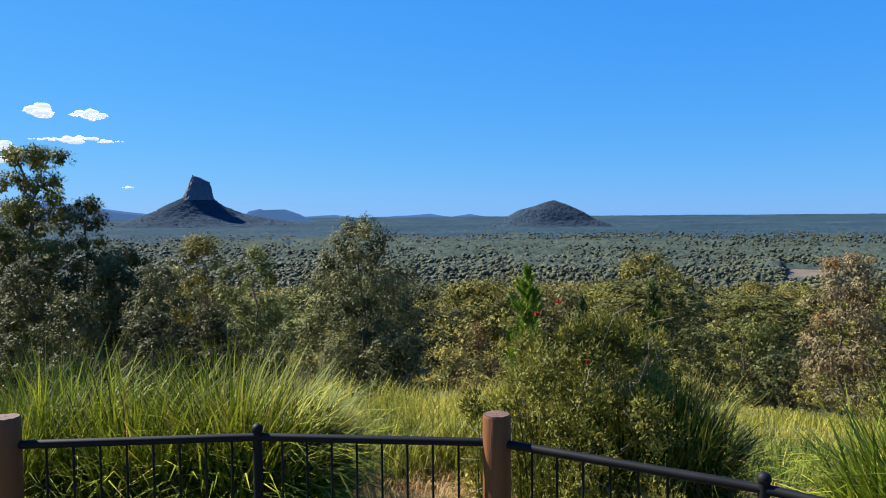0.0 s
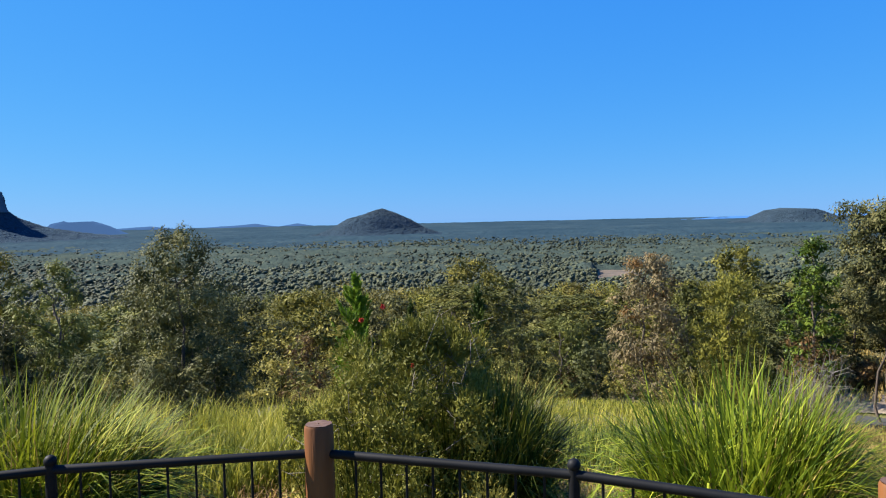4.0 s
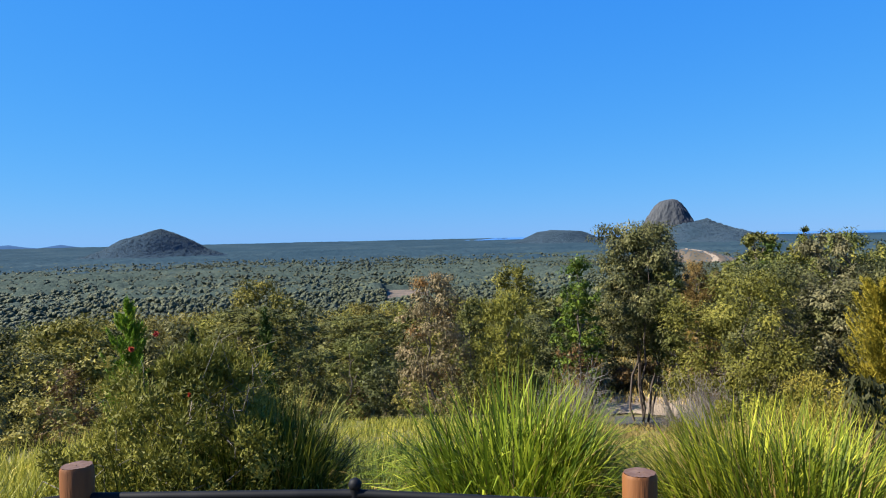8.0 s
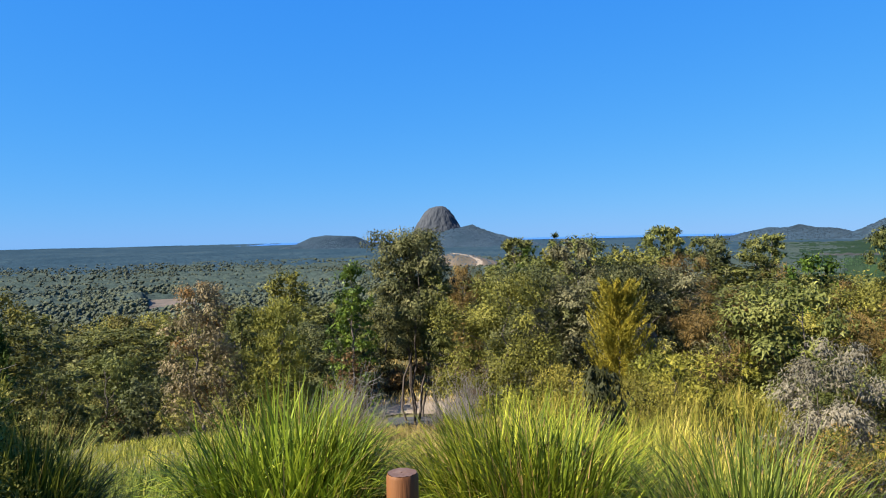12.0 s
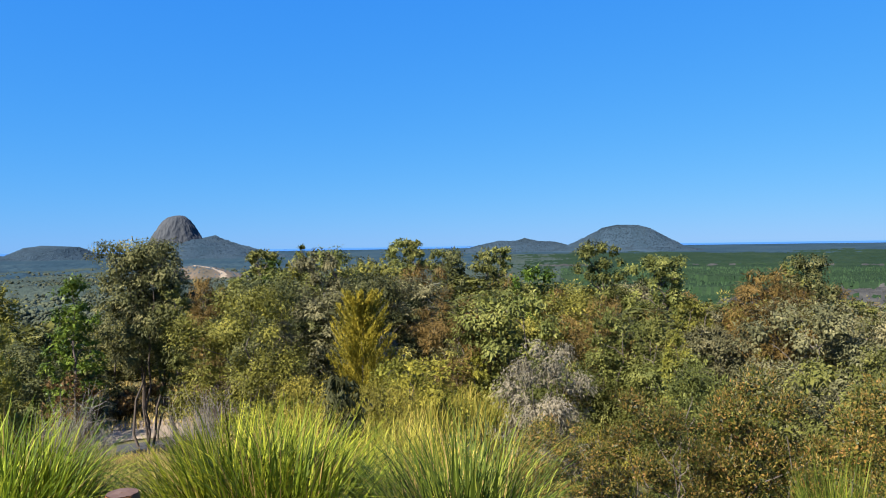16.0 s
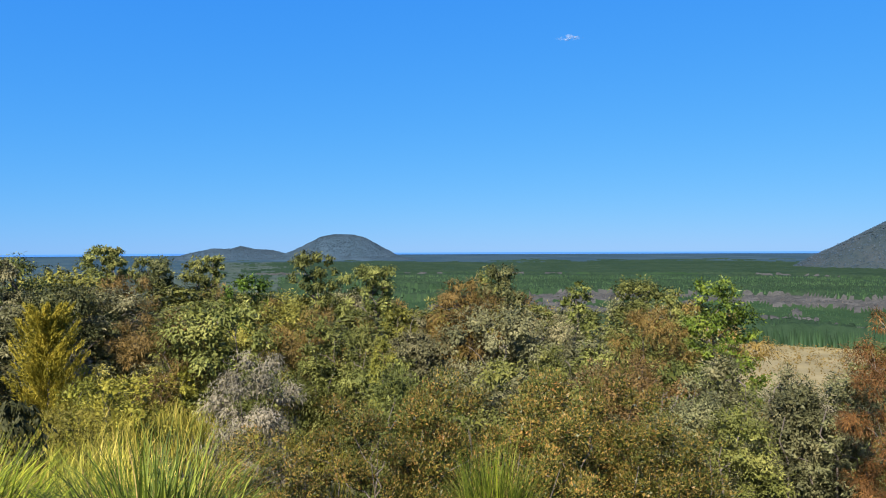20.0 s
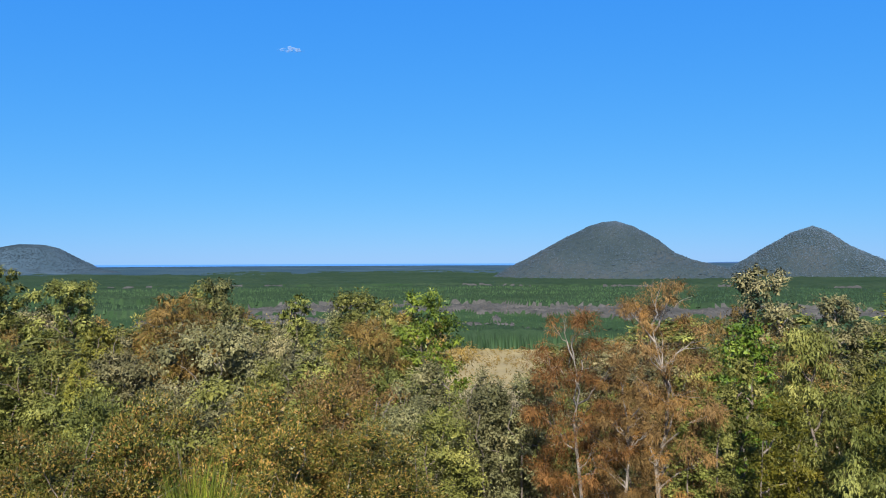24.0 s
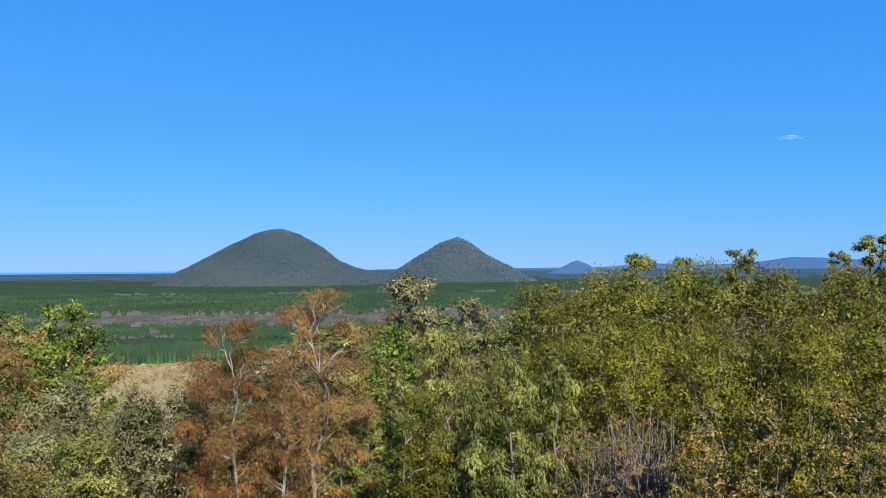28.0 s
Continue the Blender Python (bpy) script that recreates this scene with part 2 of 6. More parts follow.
M = {
    "gum": leafy("gum_leaves", [(0.033, 0.049, 0.014), (0.088, 0.113, 0.034), (0.175, 0.200, 0.074)]),
    "gum_gold": leafy("gold_gum_leaves", [(0.050, 0.061, 0.014), (0.124, 0.136, 0.031), (0.212, 0.214, 0.057)]),
    "gum_dark": leafy("dark_gum_leaves", [(0.026, 0.040, 0.018), (0.068, 0.086, 0.038), (0.140, 0.154, 0.082)]),
    "gum_grey": leafy("grey_gum_leaves", [(0.044, 0.056, 0.034), (0.096, 0.110, 0.066), (0.170, 0.180, 0.118)]),
    "gum_pink": leafy("pinkish_gum_leaves", [(0.060, 0.060, 0.040), (0.118, 0.108, 0.074), (0.200, 0.172, 0.122)]),
    "bright": leafy("bright_leaves", [(0.018, 0.042, 0.008), (0.054, 0.098, 0.016), (0.115, 0.170, 0.032)], rough=0.4),
    "olive": leafy("olive_leaves", [(0.028, 0.042, 0.008), (0.076, 0.094, 0.014), (0.150, 0.160, 0.026)], rough=0.55),
    "gold": leafy("golden_needles", [(0.100, 0.112, 0.014), (0.230, 0.220, 0.032), (0.370, 0.325, 0.060)], glow=0.3),
    "silver": leafy("silver_leaves", [(0.066, 0.071, 0.060), (0.128, 0.134, 0.120), (0.215, 0.218, 0.202)], rough=0.5),
    "copper": leafy("copper_tipped_leaves", [(0.016, 0.030, 0.009), (0.042, 0.062, 0.014), (0.085, 0.092, 0.024), (0.138, 0.112, 0.036), (0.185, 0.108, 0.044)], rough=0.4, clump=0.18, vary=0.01),
    "brownish": leafy("brown_tipped_leaves", [(0.040, 0.055, 0.018), (0.090, 0.098, 0.036), (0.155, 0.136, 0.058), (0.220, 0.150, 0.080)], clump=0.3, patch=2.0, vary=0.01),
    "orange": leafy("orange_needles", [(0.062, 0.038, 0.015), (0.132, 0.078, 0.028), (0.205, 0.125, 0.048)], patch=1.2, clump=0.65, vary=0.005),
    "rust": leafy("rust_needles", [(0.052, 0.039, 0.019), (0.105, 0.077, 0.036), (0.165, 0.122, 0.058)], patch=1.2, clump=0.65, vary=0.005),
    "tawny": leafy("tawny_needles", [(0.058, 0.050, 0.019), (0.122, 0.096, 0.034), (0.190, 0.146, 0.056)], patch=0.8, vary=0.005),
    "pine": leafy("pine_needles", [(0.046, 0.095, 0.012), (0.109, 0.203, 0.022), (0.201, 0.312, 0.040)], glow=0.35),
    "pine_dark": leafy("dark_pine_needles", [(0.014, 0.038, 0.011), (0.036, 0.074, 0.018), (0.072, 0.121, 0.029)]),
    "lomandra": leafy("green_blades", [(0.030, 0.060, 0.006), (0.083, 0.136, 0.012), (0.172, 0.236, 0.022), (0.310, 0.345, 0.045)], glow=0.25, rough=0.6, clump=0.3, patch=1.5),
    "lomandra_deep": leafy("deep_green_blades", [(0.024, 0.048, 0.008), (0.070, 0.112, 0.016), (0.175, 0.212, 0.045)], glow=0.22, rough=0.6, clump=0.25, patch=1.5),
    "weed": leafy("weed_blades", [(0.066, 0.100, 0.016), (0.165, 0.205, 0.030), (0.290, 0.310, 0.060), (0.400, 0.360, 0.130)], glow=0.28, rough=0.55, clump=0.45, patch=0.9),
    "straw": leafy("straw_blades", [(0.215, 0.165, 0.072), (0.330, 0.265, 0.125), (0.430, 0.365, 0.190)], glow=0.2, rough=0.7, patch=1.5),
    "dry": leafy("dry_brown_leaves", [(0.075, 0.058, 0.035), (0.150, 0.112, 0.068), (0.220, 0.170, 0.105)], glow=0.2, vary=0.005),
    "tangle": leafy("tangle_leaves", [(0.060, 0.090, 0.018), (0.180, 0.215, 0.044), (0.370, 0.370, 0.115)], patch=1.2, glow=0.2),
    "flower": leafy("red_petals", [(0.300, 0.040, 0.030), (0.420, 0.075, 0.050), (0.480, 0.130, 0.090)], glow=0.3),
    "twig": mottled("grey_twigs", [(0.096, 0.082, 0.067), (0.158, 0.139, 0.120), (0.211, 0.192, 0.173)], 3),
    "bark": mottled("grey_bark", [(0.045, 0.035, 0.028), (0.105, 0.085, 0.070), (0.170, 0.145, 0.125)], 1.5, stretch=(1, 1, 0.25), bump=0.6),
    "bark_dark": mottled("dark_bark", [(0.030, 0.024, 0.020), (0.075, 0.058, 0.046), (0.13, 0.10, 0.080)], 1.5, stretch=(1, 1, 0.25), bump=0.6),
    "bark_pale": mottled("pale_bark", [(0.090, 0.076, 0.064), (0.165, 0.142, 0.120), (0.225, 0.200, 0.176)], 1.5, stretch=(1, 1, 0.3), bump=0.4),
    "far_gum": leafy("far_gum_crowns", [(0.034, 0.052, 0.043), (0.056, 0.077, 0.058), (0.088, 0.108, 0.076)], patch=0.010, clump=0.8, glow=0.0, vary=0.0, span=(0.8, 1.05), detail=11, relief=5.0),
    "sunny": leafy("sunlit_leaves", [(0.060, 0.078, 0.014), (0.145, 0.158, 0.030), (0.250, 0.245, 0.052)]),
    # plug rock lightened and blued: distance haze on its shaded face, put into base colour
    "plug_rock": mottled("hazed_plug_rock", [(0.060, 0.075, 0.100), (0.085, 0.100, 0.125), (0.130, 0.142, 0.165)], 0.010, fine=7, bump=1.0, stretch=(1, 1, 0.45)),
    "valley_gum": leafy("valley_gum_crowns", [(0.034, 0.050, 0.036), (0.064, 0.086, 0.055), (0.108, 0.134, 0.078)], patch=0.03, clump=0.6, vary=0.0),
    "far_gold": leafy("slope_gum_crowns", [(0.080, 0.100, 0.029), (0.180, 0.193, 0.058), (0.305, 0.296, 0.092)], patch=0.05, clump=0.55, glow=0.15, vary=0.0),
    "plantation_crowns": leafy("plantation_crowns", [(0.009, 0.026, 0.015), (0.015, 0.040, 0.022), (0.026, 0.058, 0.030)], patch=0.01, clump=0.6, glow=0.1, vary=0.0),
    "bare_stems": leafy("bare_stems", [(0.045, 0.046, 0.050), (0.085, 0.085, 0.094), (0.140, 0.138, 0.146)], patch=0.02, glow=0.1),
    "soil": mottled("grassy_soil", [(0.060, 0.054, 0.021), (0.108, 0.095, 0.037), (0.162, 0.140, 0.063)], 0.6),
    "plain": mottled("forest_floor", [(0.050, 0.056, 0.030), (0.075, 0.080, 0.040), (0.11, 0.105, 0.060)], 0.01),
    "canopy": mottled("gum_canopy", [(0.022, 0.034, 0.032), (0.037, 0.051, 0.043), (0.058, 0.070, 0.056)], 0.010, fine=16, bump=1.0, rough=0.95, spec=0.02),
    # far woods: bluish base colour stands in for haze over the plain
    "canopy_far": mottled("hazed_blue_canopy", [(0.012, 0.028, 0.042), (0.021, 0.041, 0.056), (0.038, 0.060, 0.070)], 0.004, fine=12, bump=0.5, rough=0.95, spec=0.02),
    "plantation": mottled("pine_plantation_canopy", [(0.010, 0.021, 0.011), (0.016, 0.030, 0.016), (0.026, 0.041, 0.022)], 0.012, fine=16, bump=1.0, rough=0.95, spec=0.02),
    # blue of distance haze is mixed into this slope colour
    "hill": mottled("hazed_hill_forest", [(0.020, 0.037, 0.052), (0.028, 0.047, 0.067), (0.038, 0.058, 0.077)], 0.012, fine=8, bump=0.8, rough=0.95, spec=0.02),
    # brownish hill forest greyed and blued by painted distance haze
    "hill_brown": mottled("hazed_scorched_forest", [(0.016, 0.025, 0.029), (0.023, 0.033, 0.037), (0.037, 0.041, 0.044)], 0.007, fine=9, bump=0.8, rough=0.95, spec=0.02),
    # hill crowns carry the same haze blue in their leaf colours
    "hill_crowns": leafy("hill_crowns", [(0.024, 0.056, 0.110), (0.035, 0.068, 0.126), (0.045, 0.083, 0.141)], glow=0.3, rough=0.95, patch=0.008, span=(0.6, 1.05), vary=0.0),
    # crowns on the brownish hills, haze blue in the base colour
    "hill_crowns_brown": leafy("hazed_scorched_crowns", [(0.020, 0.054, 0.108), (0.031, 0.065, 0.124), (0.050, 0.075, 0.134)], glow=0.15, rough=0.95, patch=0.006, span=(0.5, 1.12), clump=0.3, vary=0.0),
    "rock": mottled("volcanic_rock", [(0.022, 0.027, 0.034), (0.036, 0.041, 0.048), (0.070, 0.071, 0.074)], 0.010, fine=7, bump=1.0, stretch=(1, 1, 0.45)),
    # distance haze painted as blue base colour plus a blue emission
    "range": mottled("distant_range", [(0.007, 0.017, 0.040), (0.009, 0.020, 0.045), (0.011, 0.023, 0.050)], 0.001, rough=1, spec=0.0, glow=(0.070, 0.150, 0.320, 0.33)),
    "sea": mottled("sea", [(0.035, 0.120, 0.300), (0.045, 0.140, 0.340), (0.055, 0.160, 0.380)], 0.001, rough=0.6, spec=0.1),
    "paddock": mottled("dry_paddock", [(0.085, 0.070, 0.030), (0.165, 0.132, 0.058), (0.250, 0.200, 0.095)], 0.03, fine=9),
    "clearing": mottled("cleared_ground", [(0.030, 0.032, 0.020), (0.085, 0.066, 0.046), (0.170, 0.122, 0.088)], 0.03, fine=7),
    "track": mottled("sandy_track", [(0.189, 0.142, 0.095), (0.252, 0.199, 0.142), (0.304, 0.246, 0.183)], 0.3),
    "asphalt": mottled("grey_asphalt", [(0.030, 0.030, 0.031), (0.048, 0.048, 0.049), (0.070, 0.069, 0.068)], 0.8),
    "post": mottled("stained_timber", [(0.055, 0.018, 0.005), (0.125, 0.045, 0.012), (0.210, 0.086, 0.024)], 6, stretch=(1, 1, 0.12), rough=0.6, bump=0.5, fine=6),
    "post_end": mottled("weathered_end_grain", [(0.045, 0.022, 0.014), (0.095, 0.054, 0.038), (0.160, 0.105, 0.080)], 14, rough=0.7, fine=5),
    "rail": mottled("black_painted_steel", [(0.003, 0.0035, 0.0045), (0.005, 0.0055, 0.007), (0.012, 0.012, 0.013)], 10, rough=0.6, bump=0.05, spec=0.15),
    # added emission stands in for sunlight scattered inside the clouds
    "cloud": mottled("cloud_vapour", [(0.90, 0.90, 0.90), (0.93, 0.93, 0.93), (0.95, 0.95, 0.95)], 0.01, rough=1, spec=0.0, glow=(1, 1, 1, 0.20)),
    "young_pine_block": mottled("young_pine_block", [(0.011, 0.025, 0.011), (0.018, 0.036, 0.016), (0.029, 0.047, 0.022)], 0.02, fine=14, bump=0.8, rough=0.95, spec=0.02),
    "scrub": mottled("bare_brown_scrub", [(0.024, 0.027, 0.026), (0.046, 0.046, 0.044), (0.084, 0.080, 0.077)], 0.03, fine=10, bump=1.0, rough=0.95, spec=0.02),
}


wisp, n, l, p = blank("thin_cloud_vapour")
p.inputs["Base Color"].default_value, p.inputs["Roughness"].default_value = (0.9, 0.9, 0.9, 1), 1.0
p.inputs["Alpha"].default_value = 0.10
M["wisp"] = wisp


# ---- mesh tools ----
rng = np.random.default_rng(7)


def mesh_of(name, V, F, mats, index=None, smooth=False):
    """A mesh from arrays: V (n, 3), F (m, k)."""
    V, F = np.asarray(V, np.float32), np.asarray(F, np.int32)
    me = bpy.data.meshes.new(name)
    me.vertices.add(len(V))
    me.vertices.foreach_set("co", V.ravel())
    me.loops.add(F.size)
    me.loops.foreach_set("vertex_index", F.ravel())
    me.polygons.add(len(F))
    me.polygons.foreach_set("loop_start", np.arange(0, F.size, F.shape[1], dtype=np.int32))
    for m in mats if isinstance(mats, (list, tuple)) else [mats]:
        me.materials.append(M[m])
    if index is not None:
        me.polygons.foreach_set("material_index", np.asarray(index, np.int32))
    if smooth:
        me.polygons.foreach_set("use_smooth", np.ones(len(F), bool))
    me.update(calc_edges=True)
    return me


def part(name, me, parent=None, label=""):
    ob = new(name, me)
    ob.parent = parent
    return tagged(ob, label=label)


def join(pieces):
    """Several (V, F) pairs as one."""
    Vs, Fs, k = [], [], 0
    for V, F in pieces:
        Vs.append(V)
        Fs.append(np.asarray(F) + k)
        k += len(V)
    return np.concatenate(Vs), np.concatenate(Fs)


def tube(points, radii, sides=7):
    """A tapering tube through points, in quads."""
    P = np.asarray(points, float)
    R = np.broadcast_to(np.asarray(radii, float), (len(P),))
    d = np.gradient(P, axis=0)
    d /= np.linalg.norm(d, axis=1, keepdims=True) + 1e-9
    ref = np.array([0.31, 0.95, 0.05]) if abs(d[0] @ [0.31, 0.95, 0.05]) < 0.9 else np.array([1.0, 0, 0])
    u = np.cross(d, ref)
    u /= np.linalg.norm(u, axis=1, keepdims=True)
    w = np.cross(d, u)
    a = np.linspace(0, 2 * np.pi, sides, endpoint=False)
    V = P[:, None] + R[:, None, None] * (np.cos(a)[None, :, None] * u[:, None] + np.sin(a)[None, :, None] * w[:, None])
    V = V.reshape(-1, 3)
    i, j = np.meshgrid(np.arange(len(P) - 1), np.arange(sides), indexing="ij")
    jn = (j + 1) % sides
    F = np.stack([i * sides + j, i * sides + jn, (i + 1) * sides + jn, (i + 1) * sides + j], -1).reshape(-1, 4)
    return V, F


def unit(v):
    return v / (np.linalg.norm(v, axis=-1, keepdims=True) + 1e-9)


def leaves(centres, along, normal, length, width):
    """Pointed leaves as folded quads at centres, each along its way."""
    n = len(centres)
    a = unit(along)
    s = unit(np.cross(a, normal))
    nn = np.cross(s, a)
    L, W = np.broadcast_to(length, n)[:, None], np.broadcast_to(width, n)[:, None]
    V = np.empty((n, 4, 3))
    V[:, 0] = centres - a * L * 0.5
    V[:, 1] = centres + s * W * 0.5 - a * L * 0.05
    V[:, 2] = centres + a * L * 0.5 - nn * L * 0.06
    V[:, 3] = centres - s * W * 0.5 - a * L * 0.05
    return V.reshape(-1, 3), np.arange(4 * n).reshape(n, 4)


def slivers(centres, along, normal, length, width):
    """Small leaves as single pointed triangles."""
    n = len(centres)
    a = unit(along)
    s = unit(np.cross(a, normal))
    L, W = np.broadcast_to(length, n)[:, None], np.broadcast_to(width, n)[:, None]
    V = np.empty((n, 3, 3))
    V[:, 0] = centres + s * W * 0.55 - a * L * 0.3
    V[:, 1] = centres + a * L * 0.6
    V[:, 2] = centres - s * W * 0.55 - a * L * 0.4
    return V.reshape(-1, 3), np.arange(3 * n).reshape(n, 3)


def ball(n, r):
    """Random points in a unit ball, crowded towards its skin."""
    return unit(r.normal(size=(n, 3))) * (r.uniform(0.15, 1, (n, 1)) ** 0.45)


def grid_noise(x, y, seed=0):
    """Smooth value noise in 0..1 on arrays."""
    xi, yi = np.floor(x).astype(np.int64), np.floor(y).astype(np.int64)
    fx, fy = x - xi, y - yi
    fx, fy = fx * fx * (3 - 2 * fx), fy * fy * (3 - 2 * fy)

    def h(a, b):
        k = (a * 374761393 + b * 668265263 + seed * 144664669) & 0x7FFFFFFF
        k = ((k ^ (k >> 13)) * 1274126177) & 0x7FFFFFFF
        return ((k ^ (k >> 16)) & 0xFFFF) / 65535.0

    return (h(xi, yi) * (1 - fx) + h(xi + 1, yi) * fx) * (1 - fy) + (h(xi, yi + 1) * (1 - fx) + h(xi + 1, yi + 1) * fx) * fy


def fractal(x, y, seed=0, octaves=4):
    return sum(grid_noise(x * 2**o, y * 2**o, seed + o) * 0.5**o for o in range(octaves)) / sum(0.5**o for o in range(octaves))


# ---- the lie of the land ----
FALL_R = np.array([0, 2, 3, 6, 10, 16, 20, 32, 60, 120, 250, 420, 600, 20000])
FALL_Z = np.array([0, 0, -0.22, -0.5, -1.2, -2.5, -3.5, -6.6, -13, -27, -52, -73, -76, -76])


def ground(x, y):
    """Height of the ground; the lookout is at 0 and the plain at -76."""
    x, y = np.asarray(x, float), np.asarray(y, float)
    r, az = np.hypot(x, y), np.degrees(np.arctan2(x, y))
    z = np.interp(r, FALL_R, FALL_Z)
    w = 1 / (1 + np.exp(-(az - 64) / 4)) * np.exp(-(((r - 18) / 18) ** 2))
    z = z * (1 - 0.3 * w)
    z = z - np.clip((az - 66) / 22, 0, 1) * np.clip((180 - az) / 10, 0, 1) * np.clip((r - 3.2) / 4.5, 0, 1) * 2.3 * np.clip((80 - r) / 50, 0, 1)
    pad = np.exp(-(((az - 47) / 9) ** 4)) * np.clip((r - 27) / 5, 0, 1) * np.clip((56 - r) / 8, 0, 1)
    z = z * (1 - pad) + pad * (-6.6 + np.clip(r - 40, 0, 9) * 0.06)
    z = z - 0.6 * np.exp(-(((az - 45) / 7) ** 2)) * np.clip((r - 5) / 3, 0, 1) * np.clip((30 - r) / 6, 0, 1)
    return z + 0.10 * np.clip(r - 4, 0, 1) * (fractal(x / 3, y / 3, 3) - 0.5) * np.clip(r / 10, 1, 12)


def drawn_in(P):
    """Far places drawn in along the line of sight, so that 20 km fit into the lens's reach."""
    P = np.asarray(P, float)
    r = np.hypot(P[..., 0], P[..., 1])
    g = np.where(r < 1500, r, 1500 + 3300 * (1 - np.exp(-np.maximum(r - 1500, 0) / 3300)))
    k = (g / np.maximum(r, 1e-6))[..., None]
    return np.array([0, 0, 1.6]) + (P - np.array([0, 0, 1.6])) * k


def polar_sheet(az, r, height, name, mats, index=None, smooth=True):
    """A sheet over headings az (degrees) and distances r, at height(x, y)."""
    A, R = np.meshgrid(np.radians(az), r, indexing="ij")
    X, Y = R * np.sin(A), R * np.cos(A)
    V = drawn_in(np.stack([X, Y, height(X, Y)], -1)).reshape(-1, 3)
    i, j = np.meshgrid(np.arange(len(az) - 1), np.arange(len(r) - 1), indexing="ij")
    q = len(r)
    F = np.stack([i * q + j, i * q + j + 1, (i + 1) * q + j + 1, (i + 1) * q + j], -1).reshape(-1, 4)
    idx = None
    if index is not None:
        c = V[F].mean(1)
        Am = 0.5 * (A[:-1, :-1] + A[1:, 1:])
        Rm = 0.5 * (R[:-1, :-1] + R[1:, 1:])
        idx = index(np.degrees(Am).ravel(), Rm.ravel())
    return mesh_of(name, V, F[:, ::-1], mats, idx, smooth)


rr = np.concatenate([[-0.01], np.linspace(0.5, 20, 60), np.geomspace(20.5, 600, 90), np.geomspace(620, 13000, 50)])
me = polar_sheet(np.linspace(-180, 180, 361), rr, ground, "ground", ["soil", "plain"], lambda a, r: (r > 300).astype(int))
tagged(new("ground", me), label="dry grassy hillside falling to a wide plain", category="ground", kind="structure")


def cells(x, y, size, seed):
    """Domes, one for each jittered cell: 0 at the joints, up to 1 at a crown's top."""
    x, y = x / size, y / size
    xi, yi = np.floor(x).astype(np.int64), np.floor(y).astype(np.int64)
    best, tall = np.full(x.shape, 9.0), np.zeros(x.shape)
    for a in (-1, 0, 1):
        for b in (-1, 0, 1):
            k = ((xi + a) * 73856093 ^ (yi + b) * 19349663 ^ seed * 83492791) & 0x7FFFFFFF
            k = ((k ^ (k >> 13)) * 1274126177) & 0x7FFFFFFF
            jx, jy, h = (k & 1023) / 1023.0, ((k >> 10) & 1023) / 1023.0, ((k >> 20) & 1023) / 1023.0
            d = (x - xi - a - jx) ** 2 + (y - yi - b - jy) ** 2
            near = d < best
            best, tall = np.where(near, d, best), np.where(near, h, tall)
    return np.sqrt(np.clip(1 - best * 1.6, 0, 1)) * (0.45 + 0.55 * tall)


# woods on the plain, one sheet of crowns
def gum_roof(x, y):
    r = np.hypot(x, y)
    near = np.clip((r - 700) / 250, 0.15, 1)
    wx, wy = x + 9 * fractal(x / 25, y / 25, 31, 2), y + 9 * fractal(x / 25, y / 25, 37, 2)
    dome = np.where(r < 4000, np.maximum(cells(wx, wy, 12.0, 5), 0.8 * cells(wx + 40, wy, 7.5, 6)), 0.5)
    swell = 10 * (fractal(x / 400, y / 400, 21, 3) - 0.5)
    az = np.degrees(np.arctan2(x, y))
    near = near * np.clip(np.maximum((abs(az - 27) - 1.5) / 0.5, (abs(r - 961) - 70) / 30), 0, 1)
    return ground(x, y) - 3 - 3.0 * np.clip((2400 - r) / 200, 0, 1) + near * (2 + 12 * dome + swell + 9 * fractal(x / 60, y / 60, 8, 3) + 2.5 * grid_noise(x / 2.3, y / 2.3, 41))


gum_r = np.concatenate([np.linspace(560, 900, 24), np.linspace(905, 1500, 80), np.geomspace(1506, 4500, 110), np.geomspace(4600, 13200, 26)])
# beyond about 2 km the sheet takes the canopy colour with haze painted in
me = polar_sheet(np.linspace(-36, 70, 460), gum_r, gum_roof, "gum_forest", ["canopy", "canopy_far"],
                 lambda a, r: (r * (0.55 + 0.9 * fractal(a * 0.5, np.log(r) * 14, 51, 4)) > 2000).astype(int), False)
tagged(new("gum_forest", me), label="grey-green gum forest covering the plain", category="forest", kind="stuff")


def pine_block(az, r):
    """0 tall pines, 1 young pines, 2 bare scrub, 3 far woods with haze painted blue: blocks across the line of sight.
    """
    w = r * (1 + 0.10 * (fractal(az / 7, az * 0, 61, 3) - 0.5)) + 1.6 * (az - 115)
    n = fractal(az / 5, w / 160, 62, 3)
    out = np.where(w < 690, 0, np.where(w < 960, 1, np.where(w < 1110, 2, np.where(w < 1800, 0, np.where(w < 1900, 2, 0)))))
    out = np.where((out == 2) & (n < 0.42), 1, out)
    out = np.where((w < 960) & (w > 700) & (n > 0.60), 2, out)
    out = np.where((az > 112) & (az < 116.6) & (w > 695) & (w < 775), 2, out)
    out = np.where((az < 96) & (w > 960) & (w < 1250), np.where(n > 0.5, 1, 0), out)
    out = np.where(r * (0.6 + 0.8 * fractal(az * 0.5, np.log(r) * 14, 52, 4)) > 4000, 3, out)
    return np.where((az < 67 + 15 * fractal(az * 1.3, np.log(r) * 22, 53, 4)) & (out < 3), 4, out)


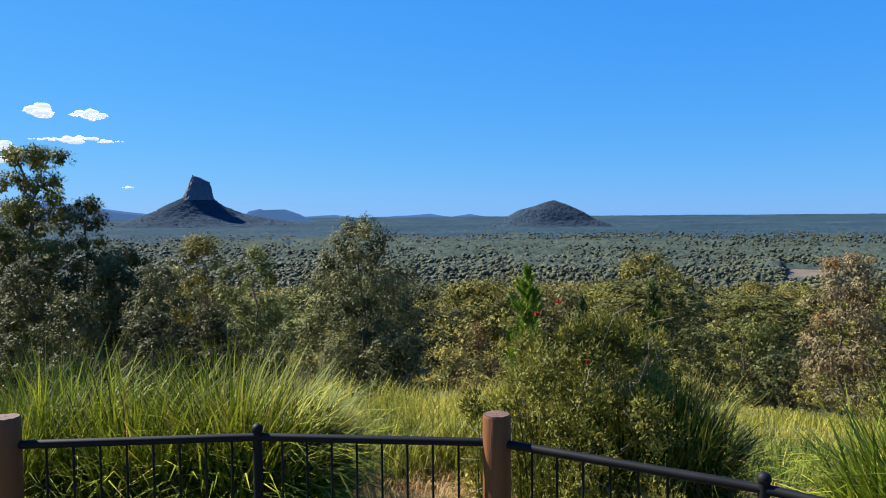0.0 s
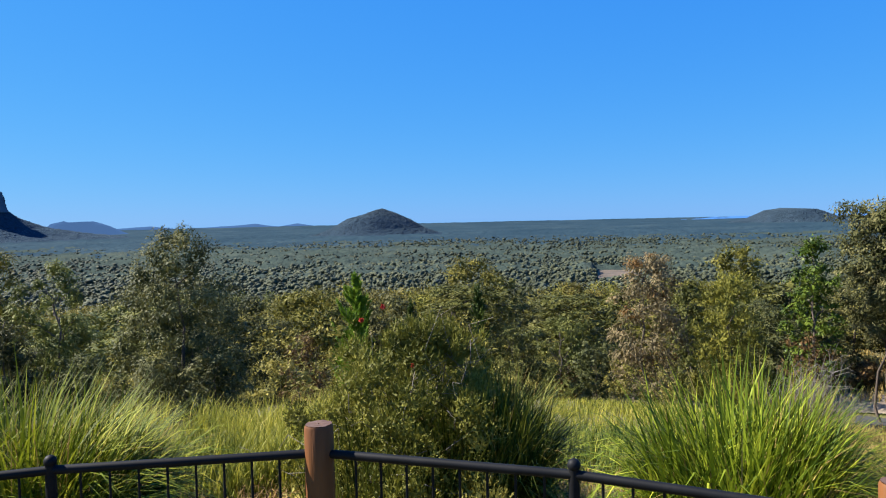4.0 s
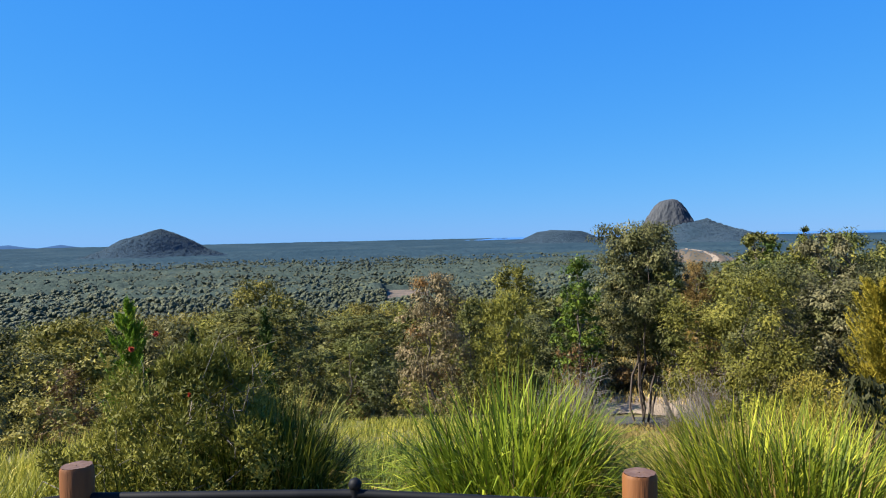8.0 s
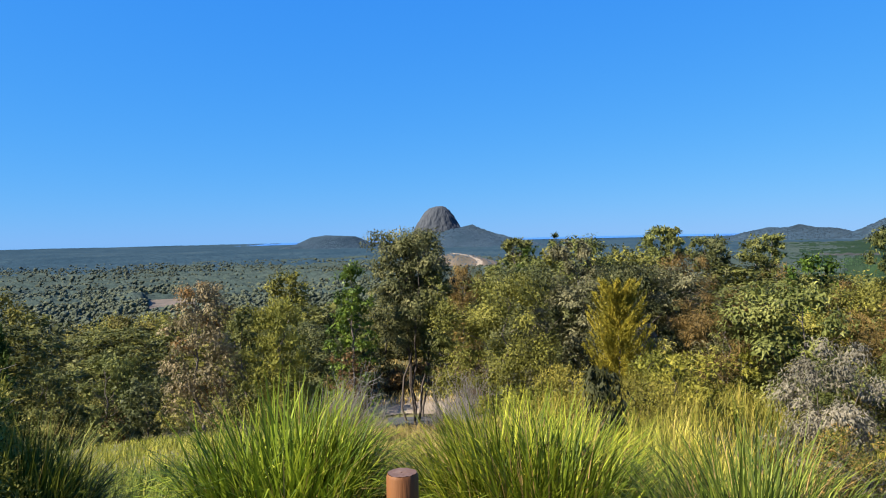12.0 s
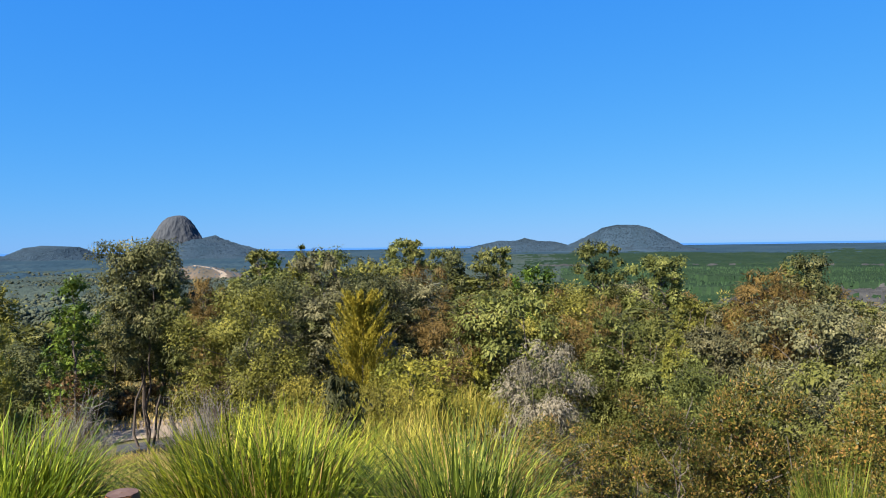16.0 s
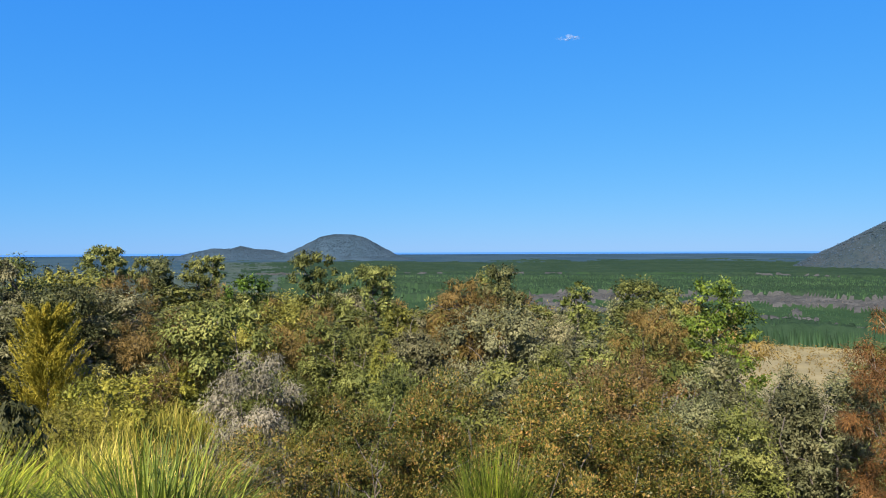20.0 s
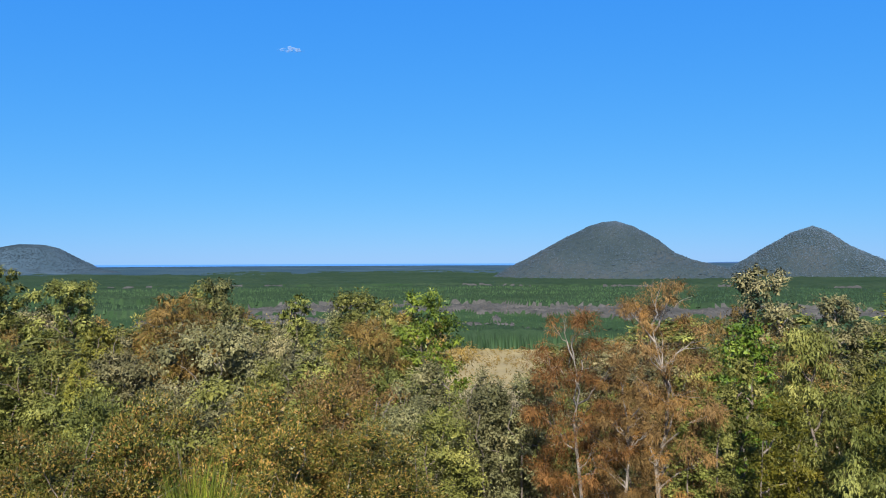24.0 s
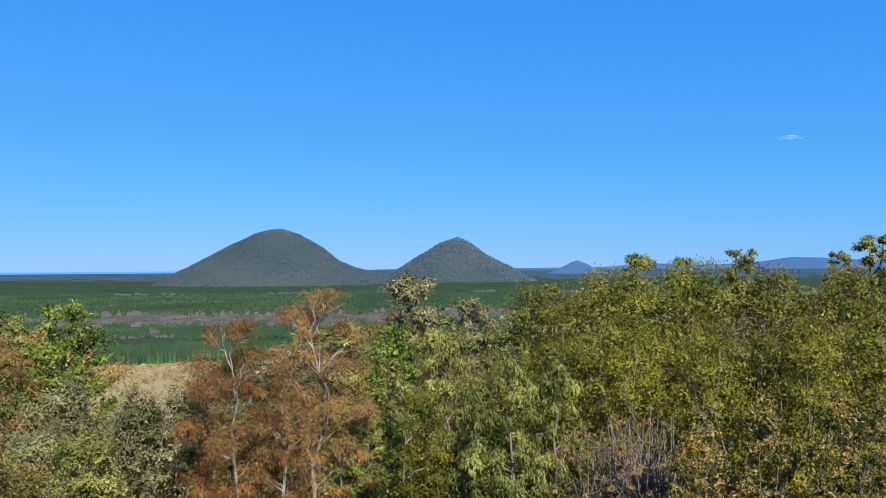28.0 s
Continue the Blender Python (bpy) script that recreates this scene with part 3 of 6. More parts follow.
def pine_roof(x, y):
    r, az = np.hypot(x, y), np.degrees(np.arctan2(x, y))
    k = pine_block(az, r)
    dome = np.where(r < 3500, cells(x, y, 6.5, 9), 0.5)
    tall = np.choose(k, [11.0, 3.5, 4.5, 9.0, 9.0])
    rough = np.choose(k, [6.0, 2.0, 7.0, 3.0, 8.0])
    return ground(x, y) + np.clip((r - 640) / 6, 0, 1) * (tall + rough * dome + 1.5 * grid_noise(x / 2.5, y / 2.5, 43))


pine_r = np.concatenate([np.linspace(637, 1500, 180), np.geomspace(1506, 4500, 80), np.geomspace(4600, 13200, 26)])
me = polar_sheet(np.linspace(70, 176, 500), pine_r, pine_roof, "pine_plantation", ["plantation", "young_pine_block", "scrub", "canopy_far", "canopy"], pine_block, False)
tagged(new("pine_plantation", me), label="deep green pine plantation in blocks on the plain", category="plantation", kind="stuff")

def plantation_trees(n, seed):
    """Pointed pine tops over the plantation and bare grey stems over the scrub, as two meshes."""
    r = np.random.default_rng(seed)
    d, a = np.sqrt(r.uniform(650**2, 1700**2, n)), r.uniform(76, 150, n)
    k = pine_block(a, d)
    x, y = d * np.sin(np.radians(a)), d * np.cos(np.radians(a))
    z = ground(x, y) + np.choose(k, [10.0, 2.5, 1.0, 8.0, 8.0])
    h = np.choose(k, [9.0, 5.0, 10.0, 6.0, 6.0]) * r.uniform(0.7, 1.2, n)
    w = np.choose(k, [2.4, 1.7, 1.0, 2.0, 3.0]) * r.uniform(0.8, 1.2, n)
    m = 1500
    d1, a1 = r.uniform(631, 640, m), r.uniform(84, 150, m)
    x, y = np.append(x, d1 * np.sin(np.radians(a1))), np.append(y, d1 * np.cos(np.radians(a1)))
    z, k = np.append(z, ground(x[n:], y[n:]) - 0.5), np.append(k, np.zeros(m, int))
    h, w = np.append(h, r.uniform(9, 17, m)), np.append(w, r.uniform(1.6, 2.8, m))
    ring = np.array([[1, 0, 0], [-0.5, 0.87, 0], [-0.5, -0.87, 0], [0, 0, 1.0]])
    V = np.stack([x, y, z], -1)[:, None] + ring[None] * np.stack([w, w, h], -1)[:, None]
    f = np.array([[0, 1, 3], [1, 2, 3], [2, 0, 3]])
    for name, mat, keep, label in (("pine_tops", "plantation_crowns", k != 2, "pointed tops of plantation pines"), ("dead_trees", "bare_stems", k == 2, "bare grey stems of dead trees")):
        m = int(keep.sum())
        ob = new(name, mesh_of(name, drawn_in(V[keep].reshape(-1, 3)), (np.arange(m)[:, None, None] * 4 + f[None]).reshape(-1, 3), mat))
        tagged(ob, label=label, category="trees", kind="stuff")


plantation_trees(26000, 91)

me = polar_sheet(np.linspace(104, 121, 60), np.linspace(170, 637, 70), lambda x, y: ground(x, y) + 0.5, "paddock", "paddock")
tagged(new("paddock", me), label="pale dry grass paddock beside the plantation", category="field", kind="structure")
me = polar_sheet(np.linspace(25.4, 28.6, 20), np.linspace(880, 1045, 14), lambda x, y: ground(x, y) + 1.0, "paddock", "clearing")
tagged(new("paddock", me), label="small bare paddock among the gum forest", category="field", kind="structure")

me = polar_sheet(np.linspace(28, 118, 120), np.array([8800, 11000, 13300]), lambda x, y: -62.0 - 12 * np.clip((36 - np.degrees(np.arctan2(x, y))) / 8, 0, 1), "sea", "sea")
tagged(new("sea", me), label="thin strip of blue sea at the horizon", category="sea", kind="structure")


# ---- hills ----
def hill(az, dist, outline, base, mat, label, bump=7.0, seed=1, depth=0.8, rock=None, rock_label="", trees=10000, crown=1.0, track=None, rock_mat="rock"):
    """A hill whose skyline seen from the lookout runs through (heading, elevation) pairs; the flanks go round it."""
    u = np.array([math.tan(radians(a - az)) * dist for a, e in outline])
    h = np.array([math.tan(radians(e)) * dist + 1.6 for a, e in outline])
    top = int(np.argmax(h))
    c = u[top]
    nr, na = 60, 116
    lo, hi = abs(u[0] - c), abs(u[-1] - c)
    th = np.linspace(0, 2 * np.pi, na)
    s = np.linspace(0.0, 1.25, nr) ** 1.15
    TH, S = np.meshgrid(th, s, indexing="ij")
    wl = (1 - np.cos(TH)) / 2
    wl = wl * wl * (3 - 2 * wl)
    left = lambda q: np.interp(q * lo, (c - u[: top + 1])[::-1], h[: top + 1][::-1])
    right = lambda q: np.interp(q * hi, u[top:] - c, h[top:])
    tall = left(S) * wl + right(S) * (1 - wl)
    tall = np.where(S > 1, tall - (S - 1) * (h.max() - base) * 0.9, tall)
    rad = S * (lo * wl + hi * (1 - wl))
    U, W = c + rad * np.cos(TH), rad * np.sin(TH) * depth
    k = np.clip((h.max() - tall) / max(h.max() - base, 1) * 4, 0.15, 1)
    tall = tall + k * bump * (cells(U, W, bump * 1.6, seed) - 0.5 + 1.2 * (fractal(U / (bump * 9), W / (bump * 9), seed) - 0.5))
    a = radians(az)
    ahead, side = np.array([math.sin(a), math.cos(a)]), np.array([math.cos(a), -math.sin(a)])
    X = ahead[0] * (dist + W) + side[0] * U
    Y = ahead[1] * (dist + W) + side[1] * U
    V = drawn_in(np.stack([X, Y, tall], -1)).reshape(-1, 3)
    i, j = np.meshgrid(np.arange(na - 1), np.arange(nr - 1), indexing="ij")
    F = np.stack([i * nr + j, (i + 1) * nr + j, (i + 1) * nr + j + 1, i * nr + j + 1], -1).reshape(-1, 4)
    ob = new("mountain", None)
    index = None
    if track:
        lane = np.abs(TH - track - 0.25 * np.sin(S * 5)) * np.maximum(rad, 1) < 7
        index = lane[:-1, :-1].ravel().astype(int)
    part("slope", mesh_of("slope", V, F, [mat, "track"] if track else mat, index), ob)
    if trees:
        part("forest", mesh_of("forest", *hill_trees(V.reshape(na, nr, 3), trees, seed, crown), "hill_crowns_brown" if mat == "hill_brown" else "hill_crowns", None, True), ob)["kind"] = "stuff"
    if rock:
        part("rock_face", rock_mass(az, dist, rock, c, seed, rock_mat), ob, rock_label)
    return tagged(ob, label=label, category="mountain")


def hill_trees(G, n, seed, crown):
    """Small pointed crowns over the face of a hill given as a grid of places."""
    r = np.random.default_rng(seed)
    i, j = r.integers(0, G.shape[0] - 1, n), (r.uniform(0, 1, n) ** 0.6 * (G.shape[1] - 16)).astype(int)
    p = G[i, j] * 1.0
    p += (G[i + 1, j] - p) * r.uniform(0, 1, (n, 1)) + (G[i, j + 1] - G[i, j]) * r.uniform(0, 1, (n, 1))
    s = (np.linalg.norm(p[:, :2], axis=1) / 2800.0 * r.uniform(1.5, 3.8, n) * 0.65 * crown)[:, None]
    ring = np.array([[1, 0, -0.3], [0, 1, -0.1], [-1, 0, -0.3], [0, -1, -0.1], [0.1, 0, 0.85]])
    V = (p[:, None] + ring[None] * s[:, None] * r.uniform(0.75, 1.25, (n, 5, 1))).reshape(-1, 3)
    f = np.array([[0, 1, 4], [1, 2, 4], [2, 3, 4], [3, 0, 4]])
    return V, (np.arange(n)[:, None, None] * 5 + f[None]).reshape(-1, 3)


def rock_mass(az, dist, outline, c, seed, mat):
    """A steep bare plug of rock: the outline's left and right edges swept round."""
    u = np.array([math.tan(radians(a - az)) * dist for a, e in outline])
    h = np.array([math.tan(radians(e)) * dist + 1.6 for a, e in outline])
    top = int(np.argmax(h))
    levels, na = np.linspace(h[0], h[top], 60), 140
    ul = np.interp(levels, h[: top + 1], u[: top + 1])
    ur = np.interp(levels, h[top:][::-1], u[top:][::-1])
    th = np.linspace(0, 2 * np.pi, na)
    mid, half = (ul + ur) / 2, np.maximum((ur - ul) / 2, 1)
    TH, MI = np.meshgrid(th, mid, indexing="ij")
    HA, LV = np.broadcast_to(half, TH.shape), np.broadcast_to(levels, TH.shape)
    span = half.max()
    crag = 1 + 0.13 * (fractal(TH * 2.5, LV / span * 3.0, seed + 3, 4) - 0.5) + 0.15 * (fractal(TH * 9, LV / span * 7, seed + 7, 3) - 0.5)
    U, W = MI + HA * np.cos(TH) * crag, HA * np.sin(TH) * crag
    a = radians(az)
    ahead, side = np.array([math.sin(a), math.cos(a)]), np.array([math.cos(a), -math.sin(a)])
    X = ahead[0] * (dist + W) + side[0] * U
    Y = ahead[1] * (dist + W) + side[1] * U
    V = drawn_in(np.stack([X, Y, LV + 0.03 * span * (fractal(X / 30, Y / 30, seed) - 0.5)], -1)).reshape(-1, 3)
    nl = len(levels)
    i, j = np.meshgrid(np.arange(na - 1), np.arange(nl - 1), indexing="ij")
    F = np.stack([i * nl + j, i * nl + j + 1, (i + 1) * nl + j + 1, (i + 1) * nl + j], -1).reshape(-1, 4)
    return mesh_of("rock_face", V, F[:, ::-1], mat, None, True)


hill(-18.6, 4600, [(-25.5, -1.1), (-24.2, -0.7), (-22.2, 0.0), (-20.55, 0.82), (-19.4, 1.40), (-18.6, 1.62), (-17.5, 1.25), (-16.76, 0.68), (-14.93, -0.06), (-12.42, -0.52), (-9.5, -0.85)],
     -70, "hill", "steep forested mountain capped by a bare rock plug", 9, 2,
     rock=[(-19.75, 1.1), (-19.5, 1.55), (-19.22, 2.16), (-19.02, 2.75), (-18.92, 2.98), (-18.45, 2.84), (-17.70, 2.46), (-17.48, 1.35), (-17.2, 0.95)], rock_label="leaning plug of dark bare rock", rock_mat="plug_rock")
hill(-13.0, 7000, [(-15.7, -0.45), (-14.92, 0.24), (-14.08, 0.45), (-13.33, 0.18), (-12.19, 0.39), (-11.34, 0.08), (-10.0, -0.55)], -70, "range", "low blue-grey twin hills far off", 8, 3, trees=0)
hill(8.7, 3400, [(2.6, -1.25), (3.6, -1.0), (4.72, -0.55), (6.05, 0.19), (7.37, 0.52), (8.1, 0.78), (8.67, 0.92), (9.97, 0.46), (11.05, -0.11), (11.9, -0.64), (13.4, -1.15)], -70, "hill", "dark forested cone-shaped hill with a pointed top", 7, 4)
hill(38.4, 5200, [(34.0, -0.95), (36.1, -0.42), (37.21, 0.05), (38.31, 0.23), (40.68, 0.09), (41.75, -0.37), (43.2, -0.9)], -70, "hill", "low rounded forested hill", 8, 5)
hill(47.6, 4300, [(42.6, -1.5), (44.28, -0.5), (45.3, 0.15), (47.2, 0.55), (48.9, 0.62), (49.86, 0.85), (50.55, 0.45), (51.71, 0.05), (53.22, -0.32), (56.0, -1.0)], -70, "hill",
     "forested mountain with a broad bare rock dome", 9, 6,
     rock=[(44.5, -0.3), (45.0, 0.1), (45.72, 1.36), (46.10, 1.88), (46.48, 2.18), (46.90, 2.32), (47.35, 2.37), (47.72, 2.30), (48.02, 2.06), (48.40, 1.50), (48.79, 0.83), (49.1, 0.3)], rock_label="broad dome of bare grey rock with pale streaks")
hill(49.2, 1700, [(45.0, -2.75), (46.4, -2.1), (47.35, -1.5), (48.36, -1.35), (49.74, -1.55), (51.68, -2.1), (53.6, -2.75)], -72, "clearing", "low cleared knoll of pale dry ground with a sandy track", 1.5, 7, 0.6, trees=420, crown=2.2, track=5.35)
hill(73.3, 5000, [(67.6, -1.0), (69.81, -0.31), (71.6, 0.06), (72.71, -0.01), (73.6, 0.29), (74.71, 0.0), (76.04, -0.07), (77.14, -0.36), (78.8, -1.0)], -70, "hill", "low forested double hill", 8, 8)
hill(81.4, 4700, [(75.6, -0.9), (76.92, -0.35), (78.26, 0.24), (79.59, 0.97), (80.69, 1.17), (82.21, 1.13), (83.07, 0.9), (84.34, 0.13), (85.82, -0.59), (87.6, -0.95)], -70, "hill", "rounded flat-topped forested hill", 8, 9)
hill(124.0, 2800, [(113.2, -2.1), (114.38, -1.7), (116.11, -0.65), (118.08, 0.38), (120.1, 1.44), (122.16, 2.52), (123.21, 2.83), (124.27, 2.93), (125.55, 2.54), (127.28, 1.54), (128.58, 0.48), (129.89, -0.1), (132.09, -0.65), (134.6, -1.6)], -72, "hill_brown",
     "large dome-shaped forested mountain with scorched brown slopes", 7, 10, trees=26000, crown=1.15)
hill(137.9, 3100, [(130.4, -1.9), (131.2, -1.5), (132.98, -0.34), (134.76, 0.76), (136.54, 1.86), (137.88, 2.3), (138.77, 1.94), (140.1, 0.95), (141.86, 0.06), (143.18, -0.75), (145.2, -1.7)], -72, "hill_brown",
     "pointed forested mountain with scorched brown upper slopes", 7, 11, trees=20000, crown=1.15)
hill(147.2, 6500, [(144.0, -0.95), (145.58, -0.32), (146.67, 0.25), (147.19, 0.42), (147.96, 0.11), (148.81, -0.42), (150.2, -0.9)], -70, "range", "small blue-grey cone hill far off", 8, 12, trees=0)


def distant_range(outline, seed, label):
    """A far range whose skyline runs through (heading, elevation) pairs, roughened."""
    az = np.linspace(outline[0][0], outline[-1][0], 200)
    el = np.interp(az, [p[0] for p in outline], [p[1] for p in outline])
    el = el + 0.10 * (fractal(az / 2.2, az * 0 + seed, seed, 4) - 0.5)
    rows = []
    for d, f in ((13600, 0.0), (15500, 0.75), (17500, 1.0), (19500, 0.2)):
        e = -0.6 + (el + 0.6) * f
        rows.append(np.stack([d * np.sin(np.radians(az)), d * np.cos(np.radians(az)), 1.6 + d * np.tan(np.radians(e))], -1))
    V = drawn_in(np.stack(rows, 1)).reshape(-1, 3)
    i, j = np.meshgrid(np.arange(199), np.arange(3), indexing="ij")
    F = np.stack([i * 4 + j, (i + 1) * 4 + j, (i + 1) * 4 + j + 1, i * 4 + j + 1], -1).reshape(-1, 4)
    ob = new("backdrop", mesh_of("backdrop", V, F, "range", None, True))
    tagged(ob, label=label, category="mountain range", kind="structure")


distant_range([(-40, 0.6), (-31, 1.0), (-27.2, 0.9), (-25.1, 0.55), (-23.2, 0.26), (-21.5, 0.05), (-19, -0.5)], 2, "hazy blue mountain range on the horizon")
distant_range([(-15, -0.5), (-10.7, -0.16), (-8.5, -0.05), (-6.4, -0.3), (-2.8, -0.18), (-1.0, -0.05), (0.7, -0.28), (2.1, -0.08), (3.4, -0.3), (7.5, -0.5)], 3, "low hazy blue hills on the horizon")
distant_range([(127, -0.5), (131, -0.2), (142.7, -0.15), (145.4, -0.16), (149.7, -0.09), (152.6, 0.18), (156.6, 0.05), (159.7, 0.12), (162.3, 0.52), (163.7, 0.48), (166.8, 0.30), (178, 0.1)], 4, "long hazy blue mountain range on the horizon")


# ---- plants ----
def clump_spots(shape, H, W, base, n, r):
    """Places of leaf clumps in a crown of height H and width W whose foliage starts at base * H."""
    t = r.uniform(0, 1, n)
    if shape == "cone":
        t = t**1.35
        env = 1.02 - t
    elif shape == "open":
        t = 0.2 + 0.8 * t
        env = 0.55 + 0.45 * np.sin(np.pi * np.clip(t * 0.85, 0, 1)) * r.uniform(0.5, 1, n)
    elif shape == "dome":
        env = np.clip(1 - t**1.5, 0.01, 1) ** 0.62 * (0.8 + 0.2 * np.clip(t * 5, 0, 1))
    elif shape == "bush":
        env = np.sqrt(np.clip(1 - t**2.2, 0.02, 1))
    elif shape == "flat":
        t = 0.3 + 0.7 * t
        env = np.sqrt(np.clip(1.05 - ((t - 0.6) / 0.52) ** 2, 0.05, 1))
    else:
        env = np.sqrt(np.clip(1 - (1.72 * (t - 0.44)) ** 2, 0.12, 1))
    a = r.uniform(0, 2 * np.pi, n)
    q = env * (r.uniform(0.08, 1, n) ** 0.42) * W / 2 * (1 + 0.2 * np.sin(a * 3 + r.uniform(0, 6)) + 0.12 * np.sin(a * 5 + r.uniform(0, 6)))
    return np.stack([q * np.cos(a), q * np.sin(a), H * (base + (1 - base) * t)], -1)


def bough_spots(shape, H, W, base, n, r):
    """n bough centres that keep their distance from one another, drawn from many candidates; heights count by the crown's width."""
    C = clump_spots(shape, H, W, base, n * 9, r)
    k = np.array([1, 1, 0.9])
    got = [int(np.argmax(C[:, 2]))]
    near = np.linalg.norm((C - C[got[0]]) * k, axis=1)
    for _ in range(n - 1):
        i = int(np.argmax(near * r.uniform(0.55, 1, len(C))))
        got.append(i)
        near = np.minimum(near, np.linalg.norm((C - C[i]) * k, axis=1))
    return C[got]


def foliage(spots, radii, n, length, width, droop, r, squash=0.75, out=0.8, tuft=10, core=0.16, shell=0.55, make=slivers):
    """n leaves in tufts over the skins of lumpy boughs; core: the share of broad leaves that close the inside."""
    share = radii**2 / (radii**2).sum()
    m = max(1, int(n * (1 - core)) // tuft)
    which = r.choice(len(spots), m, p=share)
    u = r.normal(size=(m, 3))
    u[:, 2] = u[:, 2] + 0.35
    mid = spots.mean(0)
    away = unit(spots[which] - mid) * 0.55
    u = unit(unit(u) + away)
    lump = 0.78 + 0.44 * fractal(u[:, 0] * 2.3 + which * 3.7, u[:, 1] * 2.3 + u[:, 2] * 1.9, 5, 2)
    depth = shell + (1 - shell) * r.uniform(0, 1, m) ** 0.6
    tip = spots[which] + u * (radii[which] * lump * depth)[:, None] * np.array([1, 1, squash])
    o = unit(r.normal(size=(m, tuft, 3)))
    spread = (radii[which] * 0.24)[:, None, None] * r.uniform(0.3, 1, (m, tuft, 1)) + length * 0.35
    pos = (tip[:, None] + o * spread).reshape(-1, 3)
    U = np.repeat(u, tuft, 0)
    o = o.reshape(-1, 3)
    face = U * 1.9 + o * 0.45 + r.normal(size=o.shape) * 0.3 + np.array([0, 0, 0.3])
    along = o * out + U * 0.4 + np.array([0, 0, -1.6]) * droop + r.normal(size=o.shape) * 0.25
    k = len(pos)
    pieces = [make(pos, along, face, length * r.uniform(0.6, 1.3, k), width * r.uniform(0.65, 1.25, k))]
    q = int(n * core)
    if q:
        which = r.choice(len(spots), q, p=share)
        u = unit(r.normal(size=(q, 3)))
        p = spots[which] + u * (radii[which] * 0.55 * r.uniform(0.1, 1, q) ** 0.4)[:, None] * np.array([1, 1, squash])
        pieces.append(make(p, r.normal(size=u.shape), u + r.normal(size=u.shape) * 0.3, length * r.uniform(1.2, 1.8, q), width * r.uniform(1.8, 2.6, q)))
    return join(pieces)


def crown_leaves(spots, rad, per, length, width, droop, r, squash=0.7, out=0.8):
    """Leaves in small clumps of one size round the spots."""
    c = np.repeat(spots, per, 0)
    off = ball(len(c), r)
    size = np.repeat(r.uniform(0.65, 1.3, len(spots)), per)[:, None]
    pos = c + off * rad * size * np.array([1, 1, squash])
    face = off * 1.5 + r.normal(size=off.shape) * 0.35 + np.array([0, 0, 0.3])
    along = off * out * 0.35 + np.array([0, 0, -1.0]) * droop + r.normal(size=off.shape) * 0.7
    return leaves(pos, along, face, length * r.uniform(0.6, 1.25, len(c)), width * r.uniform(0.7, 1.2, len(c)))


def bent(a, b, r, sag=0.1, n=5):
    """A slightly crooked way from a to b."""
    t = np.linspace(0, 1, n)[:, None]
    p = np.asarray(a) * (1 - t) + np.asarray(b) * t
    k = np.linalg.norm(np.asarray(b) - np.asarray(a))
    p[1:-1] += r.normal(size=(n - 2, 3)) * k * sag * 0.5
    p[:, 2] += np.sin(t[:, 0] * np.pi) * k * sag * 0.6
    return p


# leaf sizes and counts follow the distance at which a plant stands: metres of leaf per metre of distance
FINE = 1 / 1290.0


